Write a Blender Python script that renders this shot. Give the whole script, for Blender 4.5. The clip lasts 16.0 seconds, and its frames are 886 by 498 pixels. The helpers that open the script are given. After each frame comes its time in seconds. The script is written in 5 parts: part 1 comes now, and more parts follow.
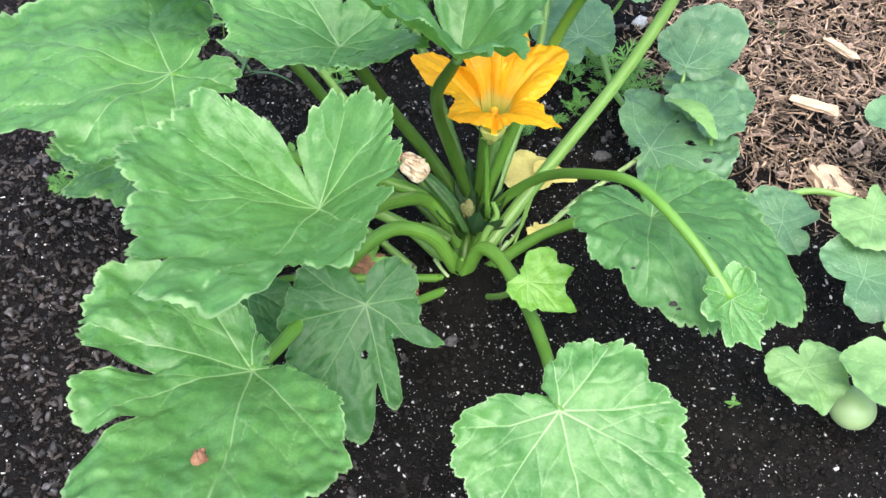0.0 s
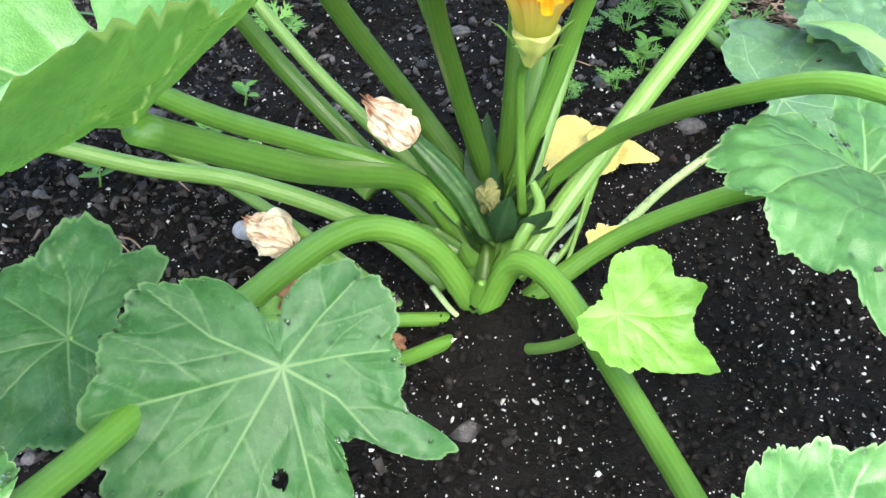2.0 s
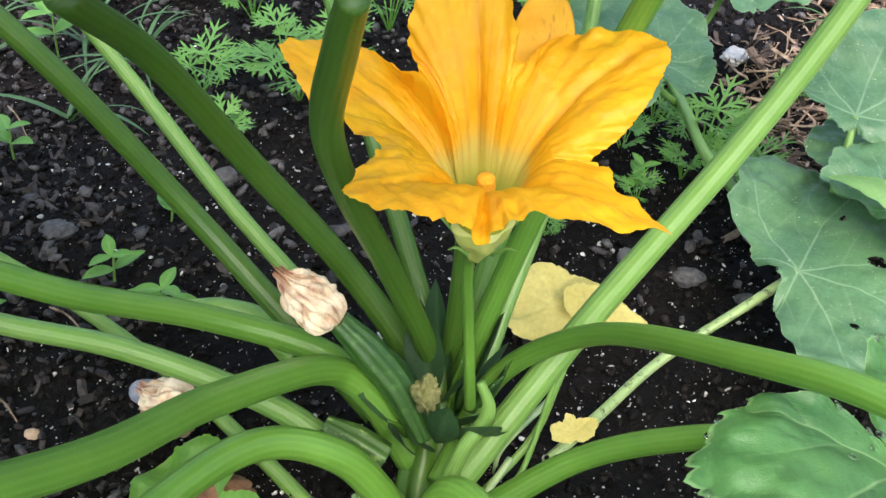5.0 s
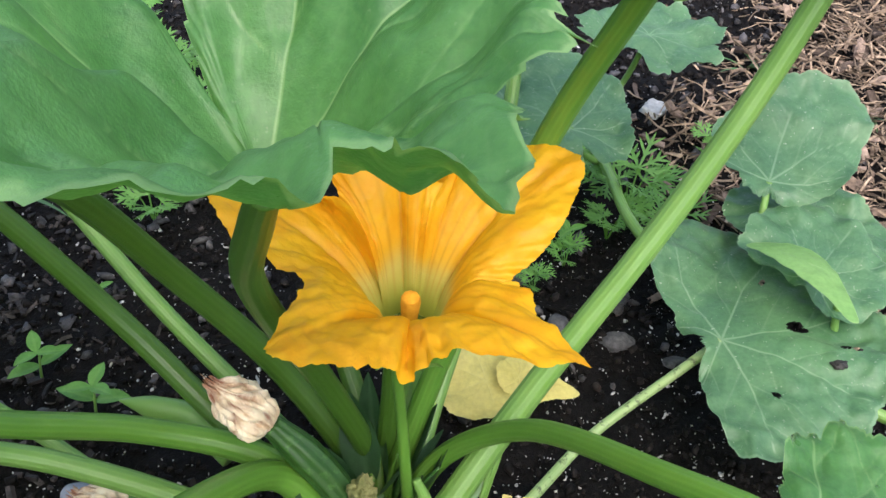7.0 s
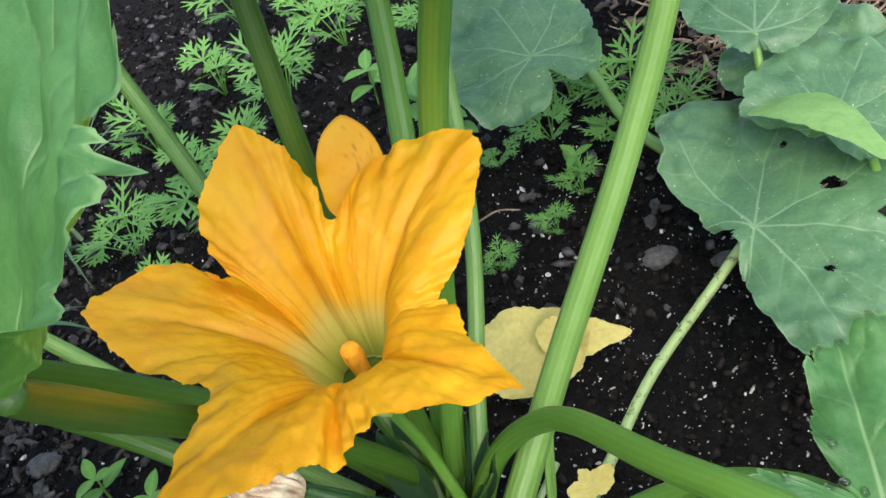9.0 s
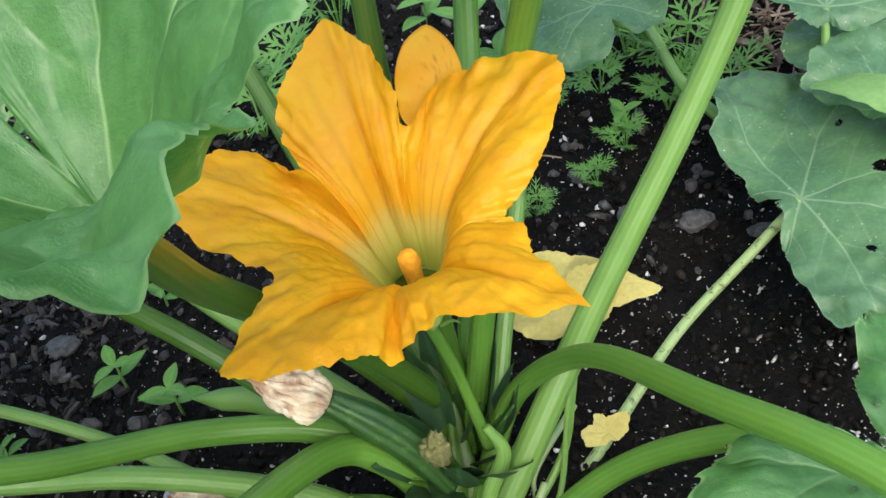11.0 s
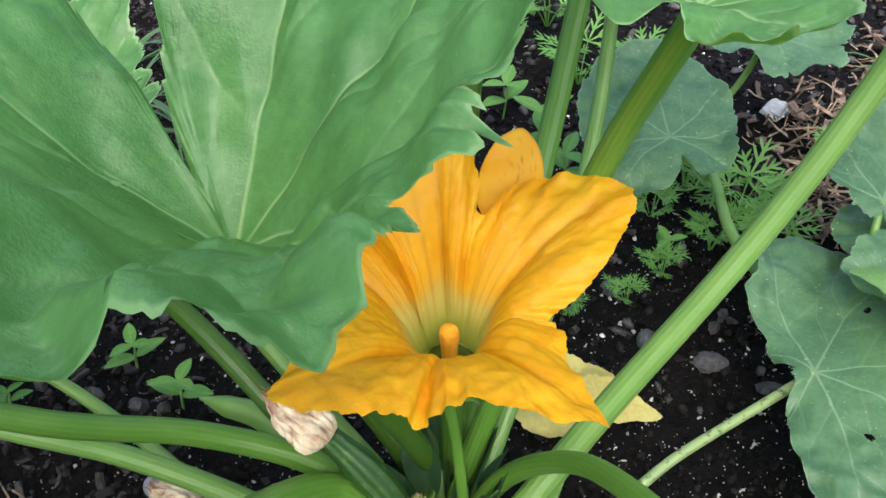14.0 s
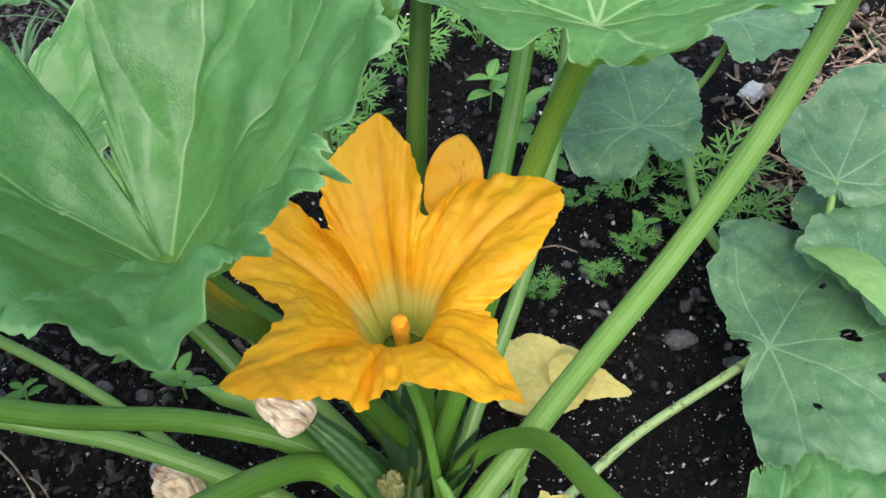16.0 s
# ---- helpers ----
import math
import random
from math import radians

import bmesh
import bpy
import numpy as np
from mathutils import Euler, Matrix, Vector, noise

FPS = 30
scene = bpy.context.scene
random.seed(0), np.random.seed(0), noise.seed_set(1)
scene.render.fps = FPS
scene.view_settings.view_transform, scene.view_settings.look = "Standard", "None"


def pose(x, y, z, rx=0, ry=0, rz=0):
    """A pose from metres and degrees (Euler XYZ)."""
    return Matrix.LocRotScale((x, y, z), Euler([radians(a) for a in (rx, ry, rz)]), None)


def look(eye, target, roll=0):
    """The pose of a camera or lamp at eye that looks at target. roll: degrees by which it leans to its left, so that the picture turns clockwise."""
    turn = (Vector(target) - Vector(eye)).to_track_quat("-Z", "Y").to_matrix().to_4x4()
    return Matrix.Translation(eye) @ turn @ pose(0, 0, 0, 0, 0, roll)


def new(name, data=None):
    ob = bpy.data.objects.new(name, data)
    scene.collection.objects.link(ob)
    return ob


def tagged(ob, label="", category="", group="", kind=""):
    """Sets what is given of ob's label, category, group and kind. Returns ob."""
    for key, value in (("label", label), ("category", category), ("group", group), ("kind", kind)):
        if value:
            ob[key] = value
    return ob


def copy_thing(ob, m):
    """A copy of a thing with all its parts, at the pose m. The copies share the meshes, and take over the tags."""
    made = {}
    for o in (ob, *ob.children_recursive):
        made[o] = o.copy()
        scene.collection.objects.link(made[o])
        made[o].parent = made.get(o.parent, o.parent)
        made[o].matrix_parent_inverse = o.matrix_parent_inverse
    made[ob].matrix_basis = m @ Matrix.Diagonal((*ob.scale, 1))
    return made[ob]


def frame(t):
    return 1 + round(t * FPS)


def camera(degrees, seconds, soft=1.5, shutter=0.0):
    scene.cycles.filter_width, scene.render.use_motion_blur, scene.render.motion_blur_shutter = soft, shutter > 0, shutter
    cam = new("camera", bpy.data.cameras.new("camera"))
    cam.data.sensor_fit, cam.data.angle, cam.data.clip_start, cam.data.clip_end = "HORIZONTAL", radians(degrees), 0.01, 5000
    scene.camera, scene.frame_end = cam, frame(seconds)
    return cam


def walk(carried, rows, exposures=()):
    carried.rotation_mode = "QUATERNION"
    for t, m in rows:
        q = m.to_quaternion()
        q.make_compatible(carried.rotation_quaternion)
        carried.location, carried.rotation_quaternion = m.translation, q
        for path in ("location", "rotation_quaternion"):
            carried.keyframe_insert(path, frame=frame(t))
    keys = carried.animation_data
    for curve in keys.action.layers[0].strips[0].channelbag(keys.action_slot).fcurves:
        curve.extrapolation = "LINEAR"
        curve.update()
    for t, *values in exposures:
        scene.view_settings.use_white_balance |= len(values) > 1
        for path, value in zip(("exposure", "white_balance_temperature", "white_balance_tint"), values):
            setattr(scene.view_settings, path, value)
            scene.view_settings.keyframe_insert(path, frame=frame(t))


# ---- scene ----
cam = camera(49.9, 16.0)
PATH = [
    (0, (0.197, 0.036, 1.071), (0.122, 1.421, -0.37), 0.8),
    (0.5, (0.18, 0.156, 0.935), (0.105, 1.52, -0.526), 1.2),
    (1, (0.173, 0.279, 0.803), (0.106, 1.636, -0.665), 0.8),
    (1.5, (0.188, 0.361, 0.706), (0.116, 1.765, -0.716), -0.4),
    (2, (0.171, 0.429, 0.606), (0.095, 1.907, -0.738), -0.5),
    (2.5, (0.185, 0.481, 0.566), (0.086, 2.046, -0.675), -0.4),
    (3, (0.208, 0.519, 0.582), (0.075, 2.132, -0.593), -1.5),
    (3.5, (0.236, 0.537, 0.604), (0.085, 2.16, -0.555), -0.8),
    (4, (0.242, 0.578, 0.601), (0.081, 2.142, -0.635), 1.0),
    (4.5, (0.243, 0.617, 0.59), (0.112, 2.121, -0.721), 2.9),
    (4.6, (0.241, 0.622, 0.593), (0.115, 2.128, -0.717), 3.5),
    (5, (0.213, 0.634, 0.599), (0.115, 2.139, -0.715), 2.1),
    (5.2, (0.207, 0.64, 0.613), (0.169, 2.193, -0.647), 3.2),
    (7.3, (0.223, 0.68, 0.646), (0.253, 2.199, -0.654), 2.7),
    (7.5, (0.239, 0.689, 0.643), (0.153, 2.179, -0.688), 0.4),
    (8, (0.261, 0.686, 0.611), (0.123, 2.151, -0.744), -3.8),
    (8.5, (0.294, 0.709, 0.615), (0.147, 2.163, -0.751), -11.3),
    (9, (0.323, 0.733, 0.627), (0.087, 2.188, -0.726), -25.1),
    (9.2, (0.319, 0.738, 0.63), (0.02, 2.186, -0.716), -30.6),
    (11.3, (0.272, 0.708, 0.623), (0.041, 2.085, -0.809), -11.3),
    (11.5, (0.256, 0.695, 0.603), (0.085, 2.07, -0.839), -2.9),
    (12, (0.255, 0.7, 0.608), (0.051, 2.118, -0.787), -2.7),
    (12.5, (0.259, 0.692, 0.629), (0.033, 2.16, -0.709), -3.7),
    (13, (0.265, 0.692, 0.612), (0.035, 2.158, -0.73), -3.1),
    (13.5, (0.276, 0.709, 0.613), (0.01, 2.13, -0.769), -2.4),
    (14, (0.272, 0.701, 0.661), (-0.003, 2.173, -0.664), -2.9),
    (14.5, (0.295, 0.678, 0.686), (-0.002, 2.139, -0.646), -4.9),
    (15, (0.342, 0.661, 0.68), (0.089, 2.103, -0.684), -4.7),
    (15.5, (0.344, 0.657, 0.675), (0.071, 2.095, -0.687), -5.1),
    (16, (0.327, 0.677, 0.699), (-0.011, 2.114, -0.651), -6.7),
]
EXPOSURES = [(0.0, 1.6, 6350, 11.5), (1.2, 1.67, 6350, 11.5), (1.8, 2.07, 6350, 11.5), (2.5, 2.12, 6350, 11.5), (3.0, 1.62, 6400, 11.5), (3.5, 1.47, 6500, 11.5), (5.0, 1.52, 6550, 12), (7.3, 1.22, 6400, 11.5), (12.0, 1.22, 6400, 11.5), (16.0, 1.15, 6350, 11.5)]
walk(cam, [(t, look(eye, target, roll)) for t, eye, target, roll in PATH], EXPOSURES)

# ---- light: bright overcast sky, wide soft sun ----
world = bpy.data.worlds.new("overcast_sky")
world.use_nodes = True
scene.world = world
wn = world.node_tree
sky = wn.nodes.new("ShaderNodeTexSky")
sky.sky_type = "NISHITA"
sky.sun_disc = False
sky.sun_elevation, sky.sun_rotation = radians(58), radians(168)
sky.dust_density = 4.0
wn.links.new(sky.outputs[0], wn.nodes["Background"].inputs[0])
wn.nodes["Background"].inputs[1].default_value = 0.15
sun = new("sun", bpy.data.lights.new("sun", "SUN"))
sun.data.energy, sun.data.angle, sun.data.color = 1.2, radians(70), (1.0, 0.97, 0.92)
sun.matrix_world = look((0.15, -0.7, 1.15), (0, 0, 0))


# ---- materials ----
def material(name, rough=0.6):
    m = bpy.data.materials.new(name)
    m.use_nodes = True
    nt = m.node_tree
    b = nt.nodes["Principled BSDF"]
    b.inputs["Roughness"].default_value = rough
    return m, nt, b


def node(nt, kind, **values):
    n = nt.nodes.new("ShaderNode" + kind)
    for key, v in values.items():
        n.inputs[key].default_value = v
    return n


def noise_tex(nt, scale, detail=4.0, rough=0.55):
    n = node(nt, "TexNoise", Scale=scale, Detail=detail, Roughness=rough)
    tc = nt.nodes.new("ShaderNodeTexCoord")
    nt.links.new(tc.outputs["Object"], n.inputs["Vector"])
    return n


def ramp(nt, source, stops):
    r = nt.nodes.new("ShaderNodeValToRGB")
    e = r.color_ramp.elements
    e[0].position, e[0].color = stops[0][0], (*stops[0][1], 1)
    e[1].position, e[1].color = stops[-1][0], (*stops[-1][1], 1)
    for p, c in stops[1:-1]:
        e.new(p).color = (*c, 1)
    nt.links.new(source, r.inputs[0])
    return r.outputs[0]


def mix(nt, factor, a, b, blend="MIX"):
    m = nt.nodes.new("ShaderNodeMix")
    m.data_type, m.blend_type = "RGBA", blend
    for v, socket in ((factor, m.inputs[0]), (a, m.inputs[6]), (b, m.inputs[7])):
        if isinstance(v, (int, float)):
            socket.default_value = v
        elif isinstance(v, tuple):
            socket.default_value = (*v, 1)
        else:
            nt.links.new(v, socket)
    return m.outputs[2]


def attribute(nt, name):
    a = nt.nodes.new("ShaderNodeAttribute")
    a.attribute_name = name
    return a.outputs["Fac"]


def bump(nt, b, height, strength=0.3, distance=0.001):
    n = node(nt, "Bump", Strength=strength, Distance=distance)
    nt.links.new(height, n.inputs["Height"])
    nt.links.new(n.outputs[0], b.inputs["Normal"])
    return n


def cells(nt, scale):
    """Distance to the walls of a net of cells."""
    v = nt.nodes.new("ShaderNodeTexVoronoi")
    v.feature = "DISTANCE_TO_EDGE"
    v.inputs["Scale"].default_value = scale
    tc = nt.nodes.new("ShaderNodeTexCoord")
    w = noise_tex(nt, 60, 2)
    av = nt.nodes.new("ShaderNodeVectorMath")
    av.operation = "MULTIPLY_ADD"
    av.inputs[1].default_value = (0.012, 0.012, 0.012)
    nt.links.new(w.outputs["Color"], av.inputs[0])
    nt.links.new(tc.outputs["Object"], av.inputs[2])
    nt.links.new(av.outputs[0], v.inputs["Vector"])
    return v.outputs["Distance"]


def leafy(name, dark, light, vein, trans=0.3, rough=0.42, specks=0.0, vein_mix=0.75, fine=900, gloss=0.62):
    """A thin living leaf: blotched green, paler veins, light shining through."""
    m, nt, b = material(name, rough)
    big, small = noise_tex(nt, 22, 3), noise_tex(nt, 260, 5)
    col = ramp(nt, big.outputs[0], [(0.3, dark), (0.7, light)])
    col = mix(nt, 0.22, col, ramp(nt, small.outputs[0], [(0.3, tuple(0.6 * c for c in dark)), (0.7, tuple(1.25 * c for c in light))]))
    v = attribute(nt, "vein")
    vm = nt.nodes.new("ShaderNodeMath")
    vm.operation = "MULTIPLY"
    vm.inputs[1].default_value = vein_mix
    nt.links.new(v, vm.inputs[0])
    col = mix(nt, vm.outputs[0], col, vein)
    if specks:
        sp = noise_tex(nt, 330, 2, 0.7)
        f = ramp(nt, sp.outputs[0], [(0.68, (0, 0, 0)), (0.74, (specks,) * 3)])
        col = mix(nt, f, col, (0.55, 0.6, 0.5))
    net = cells(nt, 80)
    col = mix(nt, ramp(nt, net, [(0.0, (0.06, 0.06, 0.06)), (0.08, (0, 0, 0))]), col, vein)
    nt.links.new(col, b.inputs["Base Color"])
    b.inputs["Specular IOR Level"].default_value = gloss
    nt.links.new(ramp(nt, noise_tex(nt, 35, 3).outputs[0], [(0.3, (rough - 0.15,) * 3), (0.7, (rough + 0.16,) * 3)]), b.inputs["Roughness"])
    fn = noise_tex(nt, fine, 3)
    hm = nt.nodes.new("ShaderNodeMath")
    hm.operation = "ADD"
    hs = nt.nodes.new("ShaderNodeMath")
    hs.operation = "MINIMUM"
    hs.inputs[1].default_value = 0.35
    nt.links.new(net, hs.inputs[0])
    nt.links.new(hs.outputs[0], hm.inputs[0])
    nt.links.new(fn.outputs[0], hm.inputs[1])
    bump(nt, b, hm.outputs[0], 0.3, 0.0013)
    tr = nt.nodes.new("ShaderNodeBsdfTranslucent")
    warm = mix(nt, 1.0, col, (1.25, 1.15, 0.45), "MULTIPLY")
    nt.links.new(warm, tr.inputs[0])
    ms = nt.nodes.new("ShaderNodeMixShader")
    ms.inputs[0].default_value = trans
    nt.links.new(b.outputs[0], ms.inputs[1])
    nt.links.new(tr.outputs[0], ms.inputs[2])
    nt.links.new(ms.outputs[0], nt.nodes["Material Output"].inputs[0])
    return m


LEAF = leafy("squash_leaf", (0.055, 0.195, 0.04), (0.133, 0.33, 0.088), (0.36, 0.55, 0.26), specks=0.05, rough=0.37, trans=0.34, vein_mix=0.85)
LEAF_DARK = leafy("squash_leaf_deep", (0.033, 0.132, 0.034), (0.072, 0.212, 0.064), (0.22, 0.39, 0.16), specks=0.12, trans=0.45, gloss=0.5)
LEAF_MID = leafy("squash_leaf_broad", (0.047, 0.172, 0.042), (0.108, 0.285, 0.082), (0.28, 0.46, 0.2), specks=0.1, trans=0.42, gloss=0.6)
LEAF_YOUNG = leafy("young_leaf", (0.115, 0.31, 0.035), (0.17, 0.39, 0.06), (0.25, 0.48, 0.1), trans=0.28)
VINE_LEAF = leafy("vine_leaf", (0.058, 0.16, 0.066), (0.118, 0.255, 0.115), (0.25, 0.39, 0.23), trans=0.2, rough=0.45, specks=0.8, vein_mix=0.75)
VINE_PALE = leafy("vine_leaf_pale", (0.125, 0.28, 0.085), (0.195, 0.37, 0.13), (0.3, 0.46, 0.2), trans=0.28, rough=0.5)
VINE_UNDER = leafy("vine_leaf_underside", (0.16, 0.34, 0.09), (0.24, 0.44, 0.14), (0.34, 0.5, 0.22), trans=0.3, rough=0.5)
YELLOW_LEAF = leafy("yellowed_leaf", (0.56, 0.48, 0.12), (0.68, 0.62, 0.2), (0.64, 0.6, 0.28), trans=0.2, rough=0.6, vein_mix=0.3)
# dark young foliage, with the crown's deep shade put into the colour
LEAF_CROWN_SHADE = leafy("shaded_crown_leaf", (0.018, 0.06, 0.022), (0.036, 0.1, 0.036), (0.07, 0.15, 0.065), trans=0.12, rough=0.5)
WEED = leafy("weed_leaf", (0.09, 0.27, 0.045), (0.18, 0.42, 0.085), (0.24, 0.45, 0.12), trans=0.3, rough=0.55)
GRASS = leafy("grass_blade", (0.035, 0.1, 0.035), (0.08, 0.18, 0.06), (0.1, 0.2, 0.08), trans=0.2, rough=0.5)


def stalky(name, dark, light, blotch=None):
    """Ribbed fleshy stalk: stripes along its ribs."""
    m, nt, b = material(name, 0.38)
    n1, n2 = noise_tex(nt, 30, 3), noise_tex(nt, 700, 3)
    col = mix(nt, attribute(nt, "rib"), tuple(0.65 * p + 0.35 * q for p, q in zip(dark, light)), tuple(0.3 * p + 0.7 * q for p, q in zip(dark, light)))
    col = mix(nt, 0.3, col, ramp(nt, n1.outputs[0], [(0.3, dark), (0.7, light)]))
    if blotch:
        bl = noise_tex(nt, 130, 3, 0.7)
        col = mix(nt, ramp(nt, bl.outputs[0], [(0.55, (0, 0, 0)), (0.66, (0.8, 0.8, 0.8))]), col, blotch)
    nt.links.new(col, b.inputs["Base Color"])
    bump(nt, b, n2.outputs[0], 0.3, 0.0006)
    b.inputs["Subsurface Weight"].default_value = 0.15
    b.inputs["Subsurface Radius"].default_value = (0.004, 0.006, 0.002)
    b.inputs["Subsurface Scale"].default_value = 0.5
    return m


STALK = stalky("green_stalk", (0.068, 0.19, 0.02), (0.14, 0.3, 0.046))
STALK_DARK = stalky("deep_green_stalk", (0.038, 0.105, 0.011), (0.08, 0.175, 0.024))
STALK_PALE = stalky("pale_stalk", (0.11, 0.25, 0.042), (0.2, 0.36, 0.09))
CALYX = stalky("pale_calyx", (0.42, 0.48, 0.09), (0.6, 0.62, 0.2))
VINE_STALK = stalky("spotted_vine_stalk", (0.2, 0.33, 0.1), (0.33, 0.45, 0.2), (0.035, 0.045, 0.02))
FRUIT = stalky("dark_fruit_skin", (0.018, 0.07, 0.014), (0.045, 0.12, 0.024), (0.07, 0.17, 0.04))
STRIPED = stalky("striped_fruit_skin", (0.025, 0.065, 0.016), (0.07, 0.16, 0.03), (0.26, 0.4, 0.12))
MELON = stalky("pale_fruit_skin", (0.22, 0.36, 0.14), (0.4, 0.52, 0.28))


def petal_material():
    m, nt, b = material("orange_petal", 0.5)
    n1, n2 = noise_tex(nt, 45, 4), noise_tex(nt, 420, 4)
    outer = ramp(nt, n1.outputs[0], [(0.3, (0.97, 0.43, 0.005)), (0.72, (1.0, 0.57, 0.014))])
    col = ramp(nt, attribute(nt, "along"), [(0.0, (0.42, 0.44, 0.06)), (0.1, (0.56, 0.56, 0.09)), (0.26, (0.76, 0.62, 0.14)), (0.38, (0.9, 0.5, 0.03)), (0.5, (0.95, 0.43, 0.008))])
    col = mix(nt, ramp(nt, attribute(nt, "along"), [(0.3, (0, 0, 0)), (0.5, (1, 1, 1))]), col, outer)
    col = mix(nt, attribute(nt, "vein"), col, (0.58, 0.215, 0.004))
    nt.links.new(col, b.inputs["Base Color"])
    bump(nt, b, n2.outputs[0], 0.45, 0.001)
    tr = nt.nodes.new("ShaderNodeBsdfTranslucent")
    nt.links.new(col, tr.inputs[0])
    ms = nt.nodes.new("ShaderNodeMixShader")
    ms.inputs[0].default_value = 0.42
    nt.links.new(b.outputs[0], ms.inputs[1])
    nt.links.new(tr.outputs[0], ms.inputs[2])
    nt.links.new(ms.outputs[0], nt.nodes["Material Output"].inputs[0])
    return m


def plain(name, a, c, scale=60, rough=0.8, fine=600, strength=0.5, per_piece=0.0, gloss=0.5, depth=0.001):
    """Two-tone grained surface; per_piece varies loose pieces in brightness."""
    m, nt, b = material(name, rough)
    col = ramp(nt, noise_tex(nt, scale, 5, 0.65).outputs[0], [(0.3, a), (0.7, c)])
    if per_piece:
        g = nt.nodes.new("ShaderNodeNewGeometry")
        f = ramp(nt, g.outputs["Random Per Island"], [(0.0, (1 - per_piece,) * 3), (1.0, (1 + per_piece,) * 3)])
        col = mix(nt, 1.0, col, f, "MULTIPLY")
    nt.links.new(col, b.inputs["Base Color"])
    b.inputs["Specular IOR Level"].default_value = gloss
    bump(nt, b, noise_tex(nt, fine, 4).outputs[0], strength, depth)
    return m


PETAL = petal_material()
SOIL = plain("damp_soil", (0.002, 0.0017, 0.0016), (0.0088, 0.0074, 0.0067), 70, 0.72, 230, 1.0, gloss=0.12, depth=0.004)
CRUMB = plain("soil_crumb", (0.0028, 0.0024, 0.0021), (0.0185, 0.0153, 0.0137), 90, 0.7, 900, 0.8, 0.9, gloss=0.16)
PERLITE = plain("perlite", (0.45, 0.44, 0.42), (0.75, 0.74, 0.71), 200, 0.9, 900, 0.5, 0.3)
BARK = plain("bark_chip", (0.009, 0.0074, 0.0066), (0.06, 0.049, 0.044), 120, 0.6, 700, 0.8, 0.8, gloss=0.4)
CLOD = plain("grey_clod", (0.014, 0.0125, 0.012), (0.105, 0.098, 0.1), 110, 0.6, 500, 1.0, 0.75, gloss=0.4, depth=0.002)
STRAW = plain("wood_shaving", (0.09, 0.062, 0.045), (0.4, 0.3, 0.21), 90, 0.85, 700, 0.6, 0.75, gloss=0.2)
CHIPS = plain("mulch_chip", (0.05, 0.036, 0.028), (0.3, 0.22, 0.17), 90, 0.85, 700, 0.6, 0.8, gloss=0.2)
WOOD = plain("pale_wood", (0.4, 0.27, 0.17), (0.62, 0.47, 0.33), 70, 0.8, 500, 0.5)
STONE = plain("grey_stone", (0.03, 0.03, 0.032), (0.12, 0.12, 0.125), 150, 0.85, 500, 0.8)
BLUE_STONE = plain("blue_grey_stone", (0.2, 0.22, 0.28), (0.36, 0.39, 0.47), 90, 0.6, 500, 0.4)
def withered():
    m, nt, b = material("withered_petal", 0.8)
    n = noise_tex(nt, 120, 4)
    col = ramp(nt, n.outputs[0], [(0.3, (0.82, 0.64, 0.42)), (0.7, (0.95, 0.86, 0.66))])
    stain = ramp(nt, noise_tex(nt, 75, 3, 0.6).outputs[0], [(0.5, (0, 0, 0)), (0.68, (0.65, 0.65, 0.65))])
    col = mix(nt, stain, col, (0.5, 0.27, 0.13))
    col = mix(nt, attribute(nt, "crease"), col, (0.26, 0.095, 0.05))
    nt.links.new(col, b.inputs["Base Color"])
    bump(nt, b, noise_tex(nt, 500, 4).outputs[0], 0.7, 0.001)
    return m


WILT = withered()
DRY = plain("dry_brown_leaf", (0.14, 0.06, 0.03), (0.34, 0.18, 0.1), 60, 0.85, 500, 0.8)
DRY_BUD = plain("dry_bud", (0.1, 0.12, 0.03), (0.26, 0.25, 0.1), 150, 0.8, 600, 0.7)
ANTHER = plain("pollen_anther", (0.8, 0.32, 0.01), (0.95, 0.48, 0.03), 300, 0.9, 1500, 0.8)
# throat green, darkened to carry the shade of the hollow
NECTAR_SHADE = plain("shaded_green_throat", (0.04, 0.07, 0.004), (0.09, 0.13, 0.012), 200, 0.5)
PLASTIC = plain("black_plastic", (0.008, 0.008, 0.009), (0.018, 0.018, 0.02), 50, 0.45, 400, 0.2)
INSECT = plain("dark_insect", (0.006, 0.005, 0.005), (0.03, 0.025, 0.02), 400, 0.5)


# ---- mesh helpers ----
def thing(name, place, label, category, group="", kind=""):
    ob = new(name)
    ob.location = place
    ob.empty_display_size = 0.02
    return tagged(ob, label, category, group, kind)


def mesh(name, verts, faces, mat, smooth=True, **attrs):
    me = bpy.data.meshes.new(name)
    me.from_pydata([tuple(v) for v in verts], [], faces)
    me.materials.append(mat)
    if smooth:
        me.polygons.foreach_set("use_smooth", [True] * len(me.polygons))
    for key, values in attrs.items():
        a = me.attributes.new(key, "FLOAT", "POINT")
        a.data.foreach_set("value", np.asarray(values, dtype=np.float32))
    me.update()
    return me


def part(name, me, parent, label=""):
    """Links a mesh in world places as a part of a thing or of a part."""
    ob = new(name, me)
    if parent is not None:
        ob.parent = parent
        bpy.context.view_layer.update()
        ob.matrix_parent_inverse = parent.matrix_world.inverted()
    if label:
        ob["label"] = label
    return ob


